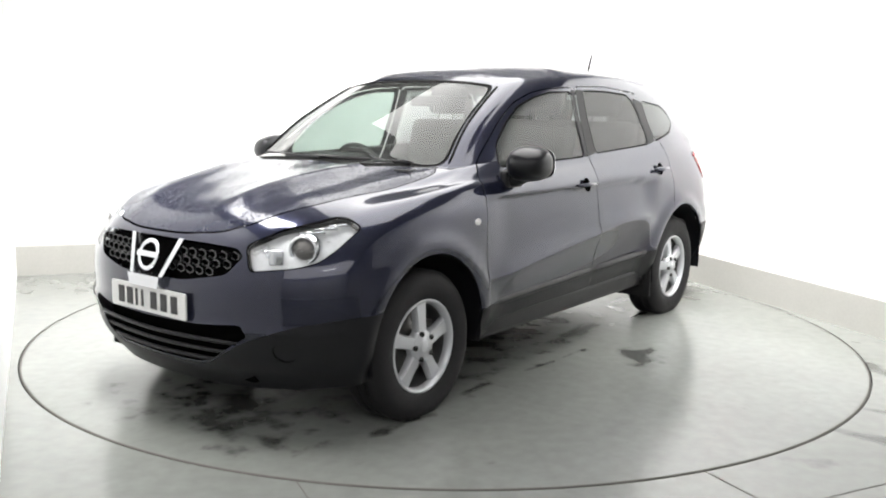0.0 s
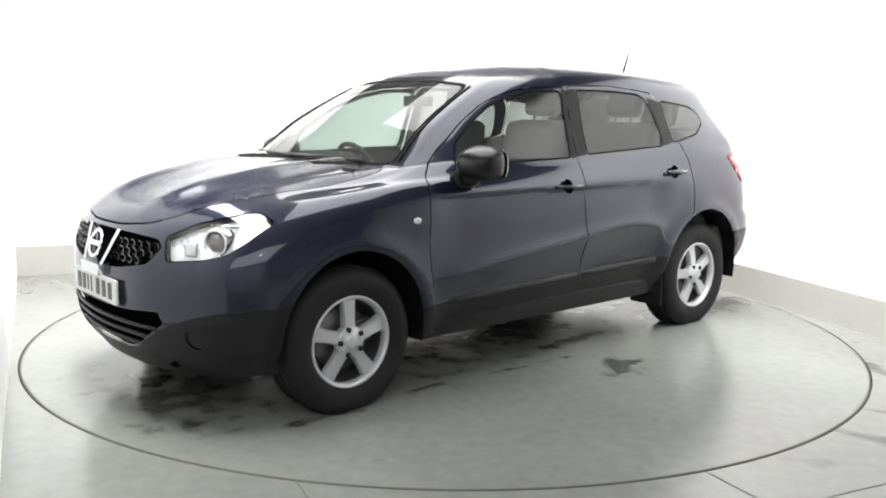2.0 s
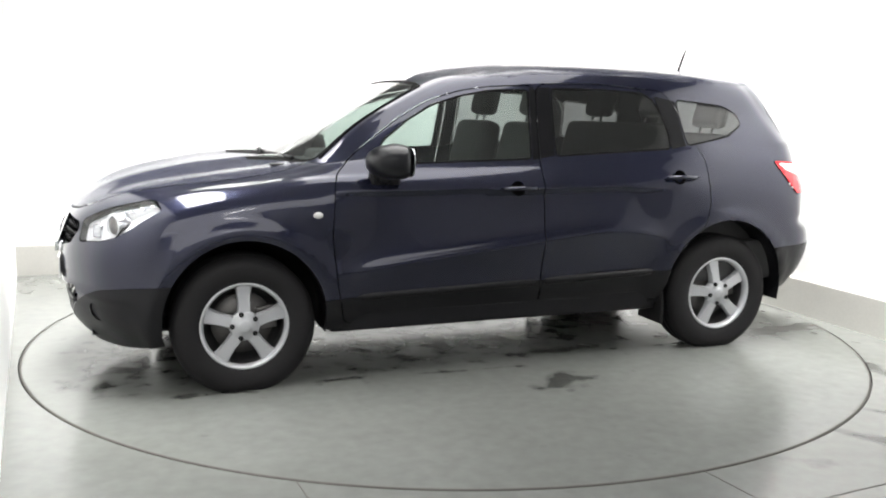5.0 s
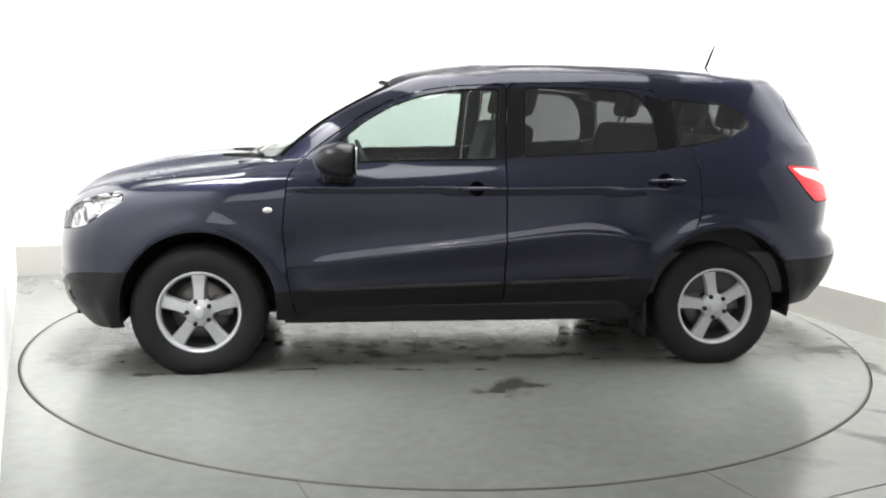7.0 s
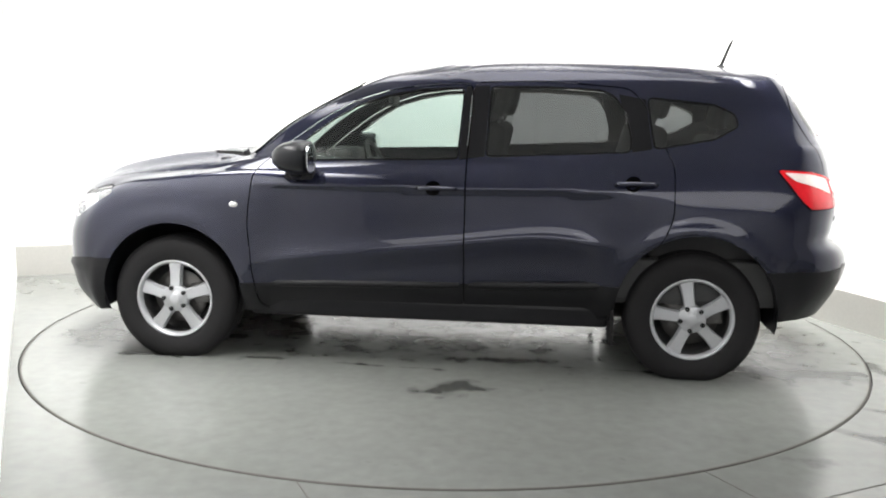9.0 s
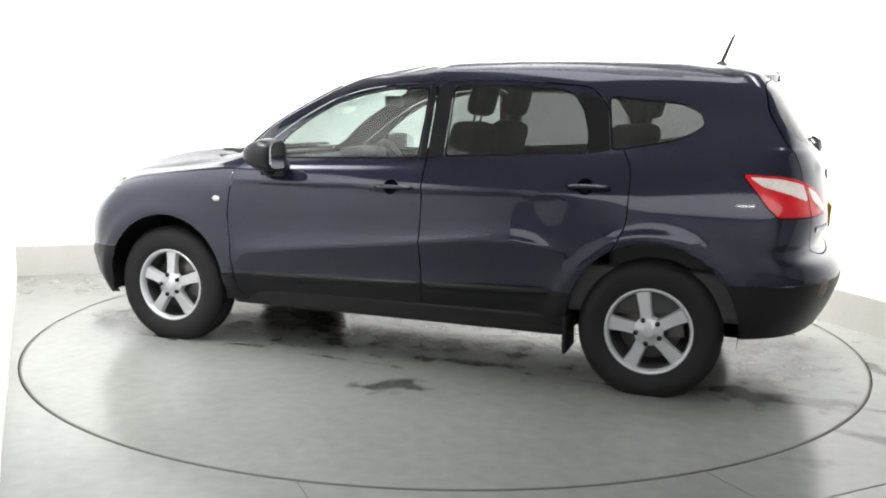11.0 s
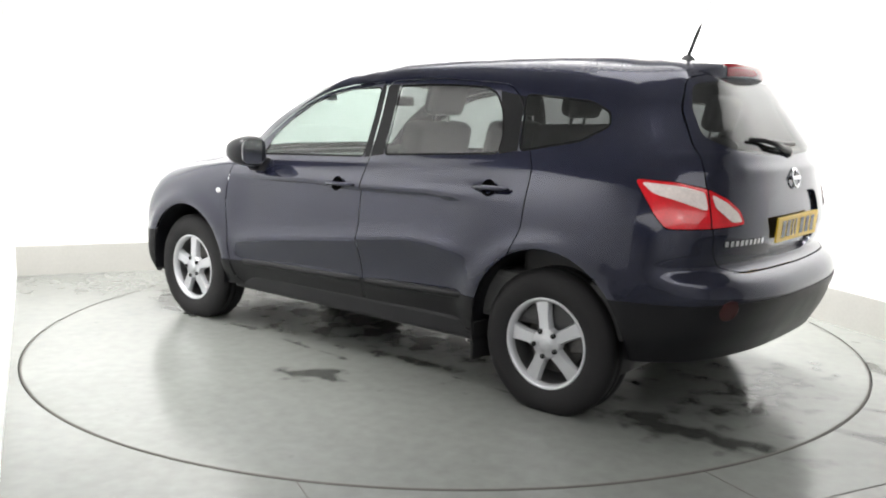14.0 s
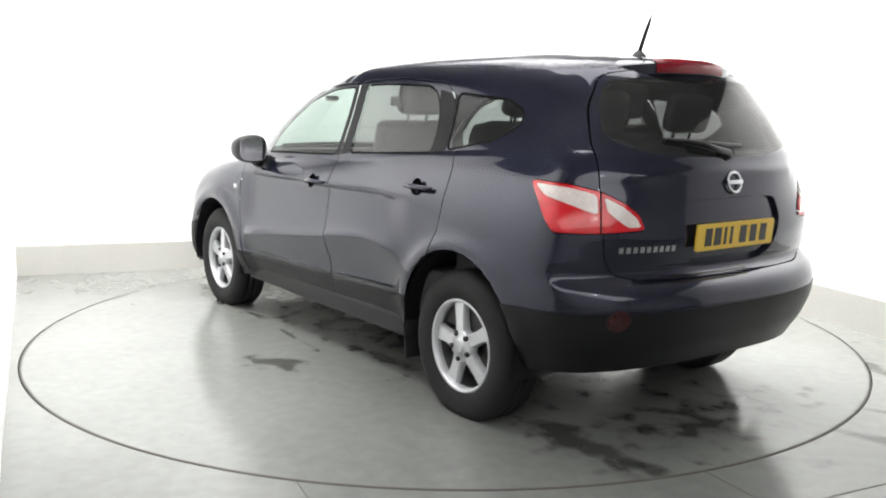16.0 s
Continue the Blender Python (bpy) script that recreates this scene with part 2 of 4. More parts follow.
COVE = 0.8
D_BACK = (Vector(LEFT_BACK) - Vector(CENTRE_BACK)).normalized()
D_RIGHT = (Vector(RIGHT_END) - Vector(CENTRE_BACK)).normalized()
BACK_IN = tuple(Vector(CENTRE_BACK) + D_BACK * COVE)
RIGHT_IN = tuple(Vector(CENTRE_BACK) + D_RIGHT * COVE)


def cove(name, z0, z1, out, material, label, category):
    """The rounded upright corner between the back and the side wall."""
    bm = bmesh.new()
    line = []
    for k in range(25):
        t = k / 24
        p = Vector(RIGHT_IN).lerp(Vector(CENTRE_BACK), t).lerp(Vector(CENTRE_BACK).lerp(Vector(BACK_IN), t), t)
        line.append(p)
    inner, outer = [], []
    for k, p in enumerate(line):
        d = (line[min(k + 1, 24)] - line[max(k - 1, 0)]).normalized()
        nrm = Vector((-d.y, d.x))
        inner.append(tuple(p + nrm * out))
        outer.append(tuple(p - nrm * 0.15))
    rows_ = [[bm.verts.new((*q, z)) for q in line_] for line_, z in ((inner, z0), (inner, z1), (outer, z1), (outer, z0))]
    for a, b in zip(rows_, rows_[1:] + rows_[:1]):
        for i in range(24):
            bm.faces.new((a[i], a[i + 1], b[i + 1], b[i]))
    for i in (0, 24):
        bm.faces.new([r[i] for r in rows_])
    bmesh.ops.recalc_face_normals(bm, faces=bm.faces)
    ob = tagged(part(name, bm, material), label, category, kind="structure")
    return sharp(ob, 40)


cove("wall_corner", 0, TOP, 0.0, WALL, "bright white rounded corner of the bay", "wall")
cove("baseboard_corner", 0.0, 0.25, 0.03, SKIRT, "grey kick board round the rounded corner", "baseboard")
wall_run("wall_back", BACK_IN, LEFT_BACK, 0, TOP, -0.15, WALL, "bright white painted back wall of the bay", "wall")
wall_run("wall_right", RIGHT_END, RIGHT_IN, 0, TOP, -0.15, WALL, "bright white painted side wall of the bay", "wall")
wall_run("wall_left", LEFT_BACK, LEFT_END, 0, TOP, -0.15, WALL, "bright white painted wall at the bay's open end", "wall")


def skirting(name, a, b, h, out):
    a, b = Vector(a), Vector(b)
    d = (b - a).normalized()
    nrm = Vector((-d.y, d.x))
    bm = bmesh.new()
    length = (b - a).length
    profile = [(0, 0), (out, 0), (out, h - 0.012), (out - 0.006, h - 0.003), (out - 0.014, h), (0, h)]
    rows = []
    for s in (0.0, length):
        rows.append([bm.verts.new((*(a + d * s + nrm * o), z)) for o, z in profile])
    k = len(profile)
    for i in range(k):
        bm.faces.new((rows[0][i], rows[0][(i + 1) % k], rows[1][(i + 1) % k], rows[1][i]))
    bm.faces.new(rows[0])
    bm.faces.new(rows[1][::-1])
    bmesh.ops.recalc_face_normals(bm, faces=bm.faces)
    return tagged(part(name, bm, SKIRT, smooth=False), "light grey kick board along the foot of the wall", "baseboard", kind="structure")


skirting("baseboard_back", BACK_IN, LEFT_BACK, 0.25, 0.03)
skirting("baseboard_right", RIGHT_END, RIGHT_IN, 0.25, 0.03)


def floor_sheet():
    """The hall's floor, one sheet with the round opening in which the turntable runs."""
    bm = bmesh.new()
    n = 180
    inner, outer, pit = [], [], []
    for i in range(n):
        a = 2 * math.pi * i / n
        c, s = math.cos(a), math.sin(a)
        inner.append(bm.verts.new((c * (R_TABLE + 0.007), s * (R_TABLE + 0.007), 0)))
        pit.append(bm.verts.new((c * (R_TABLE + 0.007), s * (R_TABLE + 0.007), -0.03)))
        k = 14 / max(abs(c), abs(s))
        outer.append(bm.verts.new((c * k, s * k, 0)))
    for i in range(n):
        j = (i + 1) % n
        bm.faces.new((inner[i], outer[i], outer[j], inner[j]))
        f = bm.faces.new((pit[i], inner[i], inner[j], pit[j]))
        f.material_index = 1
    f = bm.faces.new(pit)
    f.material_index = 1
    bmesh.ops.recalc_face_normals(bm, faces=bm.faces)
    far = floor_material("grey_hall_floor", [(1.75, -1.78, 0.5, 0.07, -35, 0.56), (2.05, -1.5, 0.45, 0.05, -30, 0.52), (1.5, -2.1, 0.3, 0.10, -20, 0.48), (2.35, -0.75, 0.5, 0.10, -68, 0.46), (2.52, -0.22, 0.06, 0.012, -30, 0.7)], 4.0)
    return tagged(part("floor", bm, (far, PIT), smooth=False), "grey painted floor with a satin sheen", "floor", kind="structure")


floor_sheet()
for a, b in (((1.013, -2.235), (1.30, -2.80)), ((1.386, -2.466), (2.3, -2.03)), ((-0.538, -2.409), (-0.40, -2.70))):
    bm = bmesh.new()
    a, b = Vector(a), Vector(b)
    s = (b - a).normalized()
    s = Vector((-s.y, s.x)) * 0.0025
    prism(bm, [tuple(a - s), tuple(b - s), tuple(b + s), tuple(a + s)], -0.002, 0.0015)
    tagged(part("floor_joint", bm, SEAM, smooth=False), "thin dark joint between grey floor plates", "floor joint", kind="structure")

# unseen hall round the bay and camera, added for bounce and paint reflections
for nm, dims, paint, look_of in (("wall_unseen_front", (-6.5, 6.5, -9.2, -9, 0, 3.9), HALL, "unseen pale grey front wall, added for reflections in the car"), ("wall_unseen_east", (6.3, 6.5, -9, 5.5, 0, 3.9), CEIL, "unseen pale grey wall, added for bounced light and reflections"), ("wall_unseen_west", (-6.5, -6.3, -9, 5.5, 0, 3.9), CEIL, "unseen pale grey wall, added for bounced light and reflections"),
                                ("wall_unseen_back", (-6.5, 6.5, 5.5, 5.7, 0, 3.9), CEIL, "unseen pale grey wall, added for bounced light and reflections"), ("ceiling_unseen", (-6.6, 6.6, -9.3, 5.8, 3.9, 4.1), CEIL, "unseen pale grey ceiling, added for bounced light and reflections")):
    bm = bmesh.new()
    box(bm, *dims)
    tagged(part(nm, bm, paint, smooth=False), look_of, "ceiling" if "ceiling" in nm else "wall", kind="structure")

# ---- the turntable ----
OX, OY = 0.0105, 0.0922
PUDDLES = [(-0.17, 1.24, 0.27, 0.15, 15, 0.72), (-0.12, 1.42, 0.05, 0.06, 0, 0.5), (0.89, 0.88, 0.17, 0.045, 0, 0.70), (0.3, 0.93, 0.55, 0.035, -3, 0.50), (-0.35, 0.72, 0.60, 0.10, 4, 0.62), (-0.95, 0.80, 0.45, 0.03, -2, 0.55),
           (-1.95, 0.72, 0.60, 0.17, 0, 0.78), (1.5, 0.93, 0.42, 0.05, -2, 0.55), (0.2, 0.10, 2.2, 0.85, 0, 0.60), (1.9, 0.2, 0.5, 0.85, 0, 0.54), (-2.0, 0.0, 0.45, 0.9, 0, 0.50)]


def turntable():
    bm = bmesh.new()
    lathe(bm, [(0.001, 0), (1.0, 0), (2.0, 0), (R_TABLE - 0.003, 0), (R_TABLE, -0.003), (R_TABLE, -0.028), (0.001, -0.028)], 180)
    bmesh.ops.recalc_face_normals(bm, faces=bm.faces)
    ring = bmesh.new()
    lathe(ring, [(R_TABLE - 0.012, 0.0012), (R_TABLE - 0.0005, 0.0012), (R_TABLE + 0.0005, -0.004), (R_TABLE + 0.0005, -0.02)], 180)
    bmesh.ops.recalc_face_normals(ring, faces=ring.faces)
    top = tagged(part("turntable", bm, floor_material("wet_turntable_floor", PUDDLES, 7.0), smooth=False), "round grey turntable flush in the floor, wet with puddles", "turntable")
    part("edge_band", ring, SEAM, top, "worn dark steel edge band")
    return top


table = turntable()

# ---- the car ----
from mathutils.bvhtree import BVHTree

car = tagged(new("estate_car"), "dark navy metallic crossover car, wet with rain, on the turntable", "car")
car.empty_display_size = 0.3
OFFSET = Matrix.Translation((OX, OY, 0))


def cpart(name, bm, material, parent=None, label="", smooth=True):
    """A part of the car, in the car's own metres (x ahead, y to its left, origin between the axles)."""
    bmesh.ops.transform(bm, matrix=OFFSET, verts=bm.verts)
    return part(name, bm, material, parent or car, label, smooth)


# Girth lines of the left half, bottom to roof, each from the middle of the nose round the flank to the middle of the tail.
SIDE_X = [0.97, 0.45, -0.05, -0.6, -1.03]
GIRTH = [
    ([2.10, 2.06, 1.95, 1.84, 1.75, 1.38] + SIDE_X + [-1.38, -1.78, -1.93, -2.05, -2.13, -2.15],
     [0, 0.35, 0.62, 0.78, 0.82, 0.82, 0.82, 0.82, 0.82, 0.82, 0.82, 0.82, 0.80, 0.74, 0.60, 0.35, 0],
     [0.21, 0.21, 0.22, 0.24, 0.25, 0.26, 0.28, 0.28, 0.28, 0.285, 0.30, 0.31, 0.325, 0.33, 0.342, 0.352, 0.355]),
    ([2.18, 2.15, 2.03, 1.90, 1.77, 1.38] + SIDE_X + [-1.38, -1.82, -2.00, -2.12, -2.19, -2.21],
     [0, 0.37, 0.66, 0.81, 0.865, 0.87, 0.865, 0.865, 0.865, 0.865, 0.865, 0.875, 0.85, 0.78, 0.62, 0.36, 0],
     [0.34, 0.34, 0.35, 0.36, 0.37, 0.38, 0.40, 0.41, 0.41, 0.42, 0.43, 0.44, 0.45, 0.46, 0.47, 0.47, 0.47]),
    ([2.205, 2.175, 2.06, 1.93, 1.77, 1.38] + SIDE_X + [-1.38, -1.84, -2.04, -2.16, -2.225, -2.24],
     [0, 0.37, 0.66, 0.81, 0.875, 0.89, 0.872, 0.862, 0.862, 0.867, 0.877, 0.89, 0.865, 0.785, 0.62, 0.36, 0],
     [0.52, 0.52, 0.53, 0.54, 0.53, 0.48, 0.46, 0.49, 0.52, 0.56, 0.55, 0.55, 0.60, 0.61, 0.62, 0.62, 0.62]),
    ([2.205, 2.17, 2.06, 1.93, 1.76, 1.38] + SIDE_X + [-1.38, -1.84, -2.005, -2.10, -2.155, -2.168],
     [0, 0.37, 0.64, 0.79, 0.865, 0.885, 0.874, 0.869, 0.869, 0.874, 0.880, 0.885, 0.855, 0.78, 0.62, 0.36, 0],
     [0.68, 0.68, 0.69, 0.71, 0.71, 0.63, 0.565, 0.615, 0.668, 0.728, 0.69, 0.75, 0.77, 0.77, 0.76, 0.75, 0.75]),
    ([2.15, 2.11, 2.00, 1.87, 1.72, 1.37] + SIDE_X + [-1.38, -1.82, -2.00, -2.108, -2.168, -2.184],
     [0, 0.37, 0.60, 0.745, 0.825, 0.862, 0.869, 0.868, 0.868, 0.869, 0.869, 0.864, 0.83, 0.765, 0.62, 0.36, 0],
     [0.845, 0.843, 0.828, 0.84, 0.86, 0.87, 0.86, 0.86, 0.87, 0.88, 0.89, 0.91, 0.92, 0.92, 0.90, 0.88, 0.88]),
    ([1.975, 1.945, 1.855, 1.73, 1.60, 1.32] + SIDE_X + [-1.38, -1.78, -1.95, -2.07, -2.14, -2.155],
     [0, 0.36, 0.57, 0.69, 0.76, 0.812, 0.828, 0.825, 0.822, 0.822, 0.821, 0.816, 0.785, 0.735, 0.60, 0.35, 0],
     [0.968, 0.965, 0.952, 0.948, 0.957, 0.98, 1.0, 1.005, 1.02, 1.035, 1.05, 1.06, 1.07, 1.06, 1.06, 1.06, 1.06]),
    ([1.60, 1.57, 1.47, 1.37, 1.24, 1.08, 0.85, 0.42, -0.05, -0.6, -1.03, -1.38, -1.74, -1.92, -2.04, -2.105, -2.12],
     [0, 0.36, 0.55, 0.65, 0.71, 0.76, 0.785, 0.79, 0.79, 0.79, 0.785, 0.775, 0.74, 0.70, 0.58, 0.34, 0],
     [1.066, 1.058, 1.036, 1.015, 1.018, 1.035, 1.05, 1.065, 1.085, 1.11, 1.135, 1.155, 1.17, 1.18, 1.18, 1.18, 1.18]),
    ([1.14, 1.11, 1.05, 0.99, 0.93, 0.81, 0.62, 0.36, -0.05, -0.6, -1.03, -1.38, -1.72, -1.89, -2.02, -2.08, -2.09],
     [0, 0.36, 0.56, 0.67, 0.705, 0.735, 0.755, 0.765, 0.77, 0.77, 0.765, 0.755, 0.72, 0.68, 0.565, 0.34, 0],
     [1.118, 1.113, 1.102, 1.092, 1.097, 1.11, 1.12, 1.115, 1.13, 1.15, 1.175, 1.195, 1.215, 1.225, 1.225, 1.225, 1.22]),
    ([0.785, 0.775, 0.752, 0.735, 0.662, 0.545, 0.378, 0.20, -0.07, -0.6, -1.02, -1.36, -1.65, -1.80, -1.93, -1.985, -1.995],
     [0, 0.33, 0.51, 0.622, 0.648, 0.67, 0.69, 0.70, 0.705, 0.705, 0.70, 0.685, 0.65, 0.61, 0.53, 0.32, 0],
     [1.335, 1.33, 1.315, 1.30, 1.31, 1.32, 1.315, 1.315, 1.32, 1.335, 1.345, 1.35, 1.36, 1.37, 1.375, 1.38, 1.38]),
    ([0.405, 0.40, 0.38, 0.35, 0.28, 0.178, 0.06, -0.06, -0.2, -0.62, -1.0, -1.32, -1.58, -1.70, -1.82, -1.875, -1.88],
     [0, 0.30, 0.46, 0.555, 0.59, 0.61, 0.625, 0.635, 0.64, 0.64, 0.635, 0.615, 0.585, 0.55, 0.48, 0.30, 0],
     [1.538, 1.534, 1.516, 1.503, 1.503, 1.509, 1.515, 1.52, 1.53, 1.54, 1.54, 1.535, 1.525, 1.525, 1.53, 1.535, 1.54]),
    ([0.23, 0.21, 0.17, 0.12, 0.07, 0.0, -0.08, -0.16, -0.26, -0.62, -0.98, -1.28, -1.51, -1.63, -1.74, -1.785, -1.795],
     [0, 0.26, 0.40, 0.48, 0.51, 0.53, 0.545, 0.555, 0.56, 0.56, 0.555, 0.54, 0.51, 0.48, 0.42, 0.26, 0],
     [1.601, 1.597, 1.584, 1.574, 1.574, 1.573, 1.581, 1.585, 1.597, 1.606, 1.605, 1.598, 1.585, 1.58, 1.585, 1.59, 1.595]),
    ([-0.05, -0.07, -0.10, -0.12, -0.14, -0.17, -0.20, -0.24, -0.32, -0.62, -0.94, -1.20, -1.40, -1.50, -1.56, -1.60, -1.61],
     [0, 0.15, 0.24, 0.29, 0.31, 0.325, 0.33, 0.335, 0.34, 0.34, 0.335, 0.325, 0.31, 0.28, 0.24, 0.15, 0],
     [1.639, 1.639, 1.637, 1.634, 1.632, 1.631, 1.631, 1.632, 1.635, 1.638, 1.637, 1.634, 1.629, 1.622, 1.622, 1.622, 1.622]),
    ([-0.26, -0.27, -0.28, -0.29, -0.30, -0.31, -0.33, -0.36, -0.42, -0.62, -0.86, -1.04, -1.18, -1.24, -1.28, -1.30, -1.31],
     [0] * 17,
     [1.646, 1.646, 1.646, 1.646, 1.645, 1.645, 1.645, 1.645, 1.645, 1.644, 1.640, 1.638, 1.636, 1.635, 1.634, 1.634, 1.634]),
]


def spline(points, steps):
    """Catmull-Rom through points (with one extra at either end), steps to a stretch."""
    p = np.asarray(points)
    out = []
    for i in range(1, len(p) - 2):
        for k in range(steps):
            t = k / steps
            a, b, c, d = p[i - 1], p[i], p[i + 1], p[i + 2]
            out.append(0.5 * (2 * b + (c - a) * t + (2 * a - 5 * b + 4 * c - d) * t * t + (3 * b - a - 3 * c + d) * t ** 3))
    out.append(p[-2])
    return np.array(out)


UP = 10


def body_grid(across=8, up=UP):
    net = [np.array(g, float).T for g in GIRTH]
    cowl, low, high = net[7], net[6], net[8]
    net = np.array(net[:7] + [cowl + 0.12 * (low - cowl), cowl, cowl + 0.12 * (high - cowl)] + net[8:])
    flip = np.array([1, -1, 1])
    rows = np.array([spline(np.vstack([r[1] * flip, r, r[-2] * flip]), across) for r in net])
    first = 2 * rows[0] - rows[1]
    last = rows[-2] * flip
    full = np.concatenate([first[None], rows, last[None]])
    return spline(full, up)


def relief(p):
    """Creases pressed into the sheet metal: bonnet ridges, the wheel-arch flares and the hollow of the doors."""
    x, y, z = p
    if x > 0.95 and z > 0.86 and y < 0.72:
        ridge = 0.27 + 0.13 * (1.9 - x)
        fade = min(1, max(0, (2.12 - x) / 0.2)) * min(1, max(0, (x - 0.95) / 0.25))
        step = 0.020 * math.exp(-((y - ridge) / 0.050) ** 2) - 0.012 * math.exp(-(y / 0.13) ** 2) - 0.010 * math.exp(-((y - ridge - 0.15) / 0.06) ** 2)
        p = (x, y, z + step * fade)
    if x < -1.80:
        w = min(1, (-1.80 - x) / 0.2)
        shelf = 0.016 / (1 + math.exp((z - 0.698) / 0.007)) - 0.020 * math.exp(-((z - 0.735) / 0.03) ** 2) + 0.010 * math.exp(-((z - 1.125) / 0.03) ** 2) * (1 if y < 0.5 else 0.3)
        p = (x - shelf * w, y, z)
        x = p[0]
    if x > 1.85 and z < 0.7:
        line = 0.49 - 0.02 * abs(y)
        p = (x + 0.012 * math.exp(-((z - line) / 0.022) ** 2) * min(1, (x - 1.85) / 0.1), y, z)
        x = p[0]
    if y > 0.6 and -1.3 < x < 1.0:
        y += 0.013 * max(0, min(1, (1.0 - x) / 0.25, (x + 1.3) / 0.25)) * math.exp(-((z - 0.975) / 0.065) ** 2)
        p = (x, y, z)
    if y > 0.6 and z < 0.95:
        for cx in (1.3825, -1.3825):
            d = math.hypot(x - cx, z - 0.345)
            y += 0.018 * math.exp(-((d - 0.435) / 0.045) ** 2)
        if -1.0 < x < 0.95:
            w = min(1, (0.95 - x) / 0.18, (x + 1.0) / 0.18)
            line = crease(x)
            y += w * (0.040 * math.exp(-max(0, z - line) / 0.075) - 0.021)
            fall = max(0, line - z)
            fall = max(0, fall - 0.012 * (1 - math.exp(-fall / 0.012)))
            y -= w * 0.074 * (1 - math.exp(-0.42 * fall / 0.074))
        p = (x, y, z)
    return p


rows = body_grid()
line_row = sorted((q[0], q[2]) for q in rows[3 * UP] if q[1] > 0.6)
crease_x, crease_z = [q[0] for q in line_row], [q[1] for q in line_row]


def crease(x):
    """Height of the sharp line pressed into the lower doors."""
    return float(np.interp(x, crease_x, crease_z))


shell = bmesh.new()
region = shell.faces.layers.int.new("region")
V = [[shell.verts.new(relief(tuple(q))) for q in r] for r in rows]
for r0, r1 in zip(V, V[1:]):
    for i in range(len(r0) - 1):
        try:
            shell.faces.new((r0[i], r0[i + 1], r1[i + 1], r1[i]))
        except ValueError:
            pass
bmesh.ops.remove_doubles(shell, verts=shell.verts, dist=0.0004)
bmesh.ops.recalc_face_normals(shell, faces=shell.faces)
TAGS = {"body": 0}


def flat(axis, co):
    if axis == "side":
        return co.x, co.z
    if axis == "end":
        return co.y, co.z
    if axis == "top":
        return co.x, co.y
    if axis == "nose":
        return co.x - co.y, co.z
    return co.x + co.y, co.z


NORMALS = {"side": lambda d: Vector((-d[1], 0, d[0])), "end": lambda d: Vector((0, -d[1], d[0])), "top": lambda d: Vector((-d[1], d[0], 0)),
           "nose": lambda d: Vector((-d[1], d[1], d[0])), "tail": lambda d: Vector((-d[1], -d[1], d[0]))}
POINTS = {"side": lambda q: Vector((q[0], 0, q[1])), "end": lambda q: Vector((0, q[0], q[1])), "top": lambda q: Vector((q[0], q[1], 0)),
          "nose": lambda q: Vector((q[0], 0, q[1])), "tail": lambda q: Vector((q[0], 0, q[1]))}


def cut(tag, axis, outline, where, only=None):
    """Cuts the outline, thrown along the axis, into the shell, and tags the faces within it."""
    TAGS.setdefault(tag, len(TAGS))
    us, vs = [q[0] for q in outline], [q[1] for q in outline]
    lo, hi = (min(us) - 0.06, min(vs) - 0.06), (max(us) + 0.06, max(vs) + 0.06)
    near = set()
    for f in shell.faces:
        c = f.calc_center_median()
        u, v = flat(axis, c)
        if lo[0] < u < hi[0] and lo[1] < v < hi[1] and where(c):
            near.add(f)
    k = len(outline)
    for i in range(k):
        a, b = outline[i], outline[(i + 1) % k]
        d = Vector((b[0] - a[0], b[1] - a[1]))
        if d.length < 1e-6:
            continue
        d.normalize()
        x0, x1, y0, y1 = min(a[0], b[0]) - 0.002, max(a[0], b[0]) + 0.002, min(a[1], b[1]) - 0.002, max(a[1], b[1]) + 0.002
        pick = []
        for f in near:
            q = [flat(axis, v.co) for v in f.verts]
            if max(p[0] for p in q) >= x0 and min(p[0] for p in q) <= x1 and max(p[1] for p in q) >= y0 and min(p[1] for p in q) <= y1:
                pick.append(f)
        if not pick:
            continue
        geom = list({v for f in pick for v in f.verts}) + list({e for f in pick for e in f.edges}) + pick
        res = bmesh.ops.bisect_plane(shell, geom=geom, dist=0.00005, plane_co=POINTS[axis](a), plane_no=NORMALS[axis](d))
        near = {f for f in near if f.is_valid} | {g for g in res["geom"] if isinstance(g, bmesh.types.BMFace)}
    for f in near:
        c = f.calc_center_median()
        u, v = flat(axis, c)
        if where(c) and inside(u, v, outline) and (only is None or f[region] in [TAGS[o] for o in only]):
            f[region] = TAGS[tag]


def panel(tag, axis, outline, where, gap=0.006, only=None):
    """A panel with the dark shutline round it."""
    cut("gap", axis, grown(outline, gap), where, only)
    cut(tag, axis, outline, where, None if only is None else list(only) + ["gap"])


flank = lambda c: c.y > 0.45 and -1.95 < c.x < 1.95
ahead = lambda c: c.x > 1.5
behind = lambda c: c.x < -1.55
circle = lambda x, z, r, n=48: [(x + r * math.cos(2 * math.pi * i / n), z + r * math.sin(2 * math.pi * i / n)) for i in range(n)]

# black lower body: sills, bumper skirts
cut("front_skirt", "end", rounded([(-0.1, 0.1), (-0.1, 0.30), (0.30, 0.31), (0.50, 0.43), (0.56, 0.455), (0.70, 0.51), (0.86, 0.54), (1.0, 0.545), (1.0, 0.1)], 0.2), lambda c: c.x > 1.55)
cut("rear_skirt", "end", rounded([(-0.1, 0.2), (-0.1, 0.595), (0.30, 0.595), (0.62, 0.60), (1.0, 0.585), (1.0, 0.2)], 0.2), lambda c: c.x < -1.60)
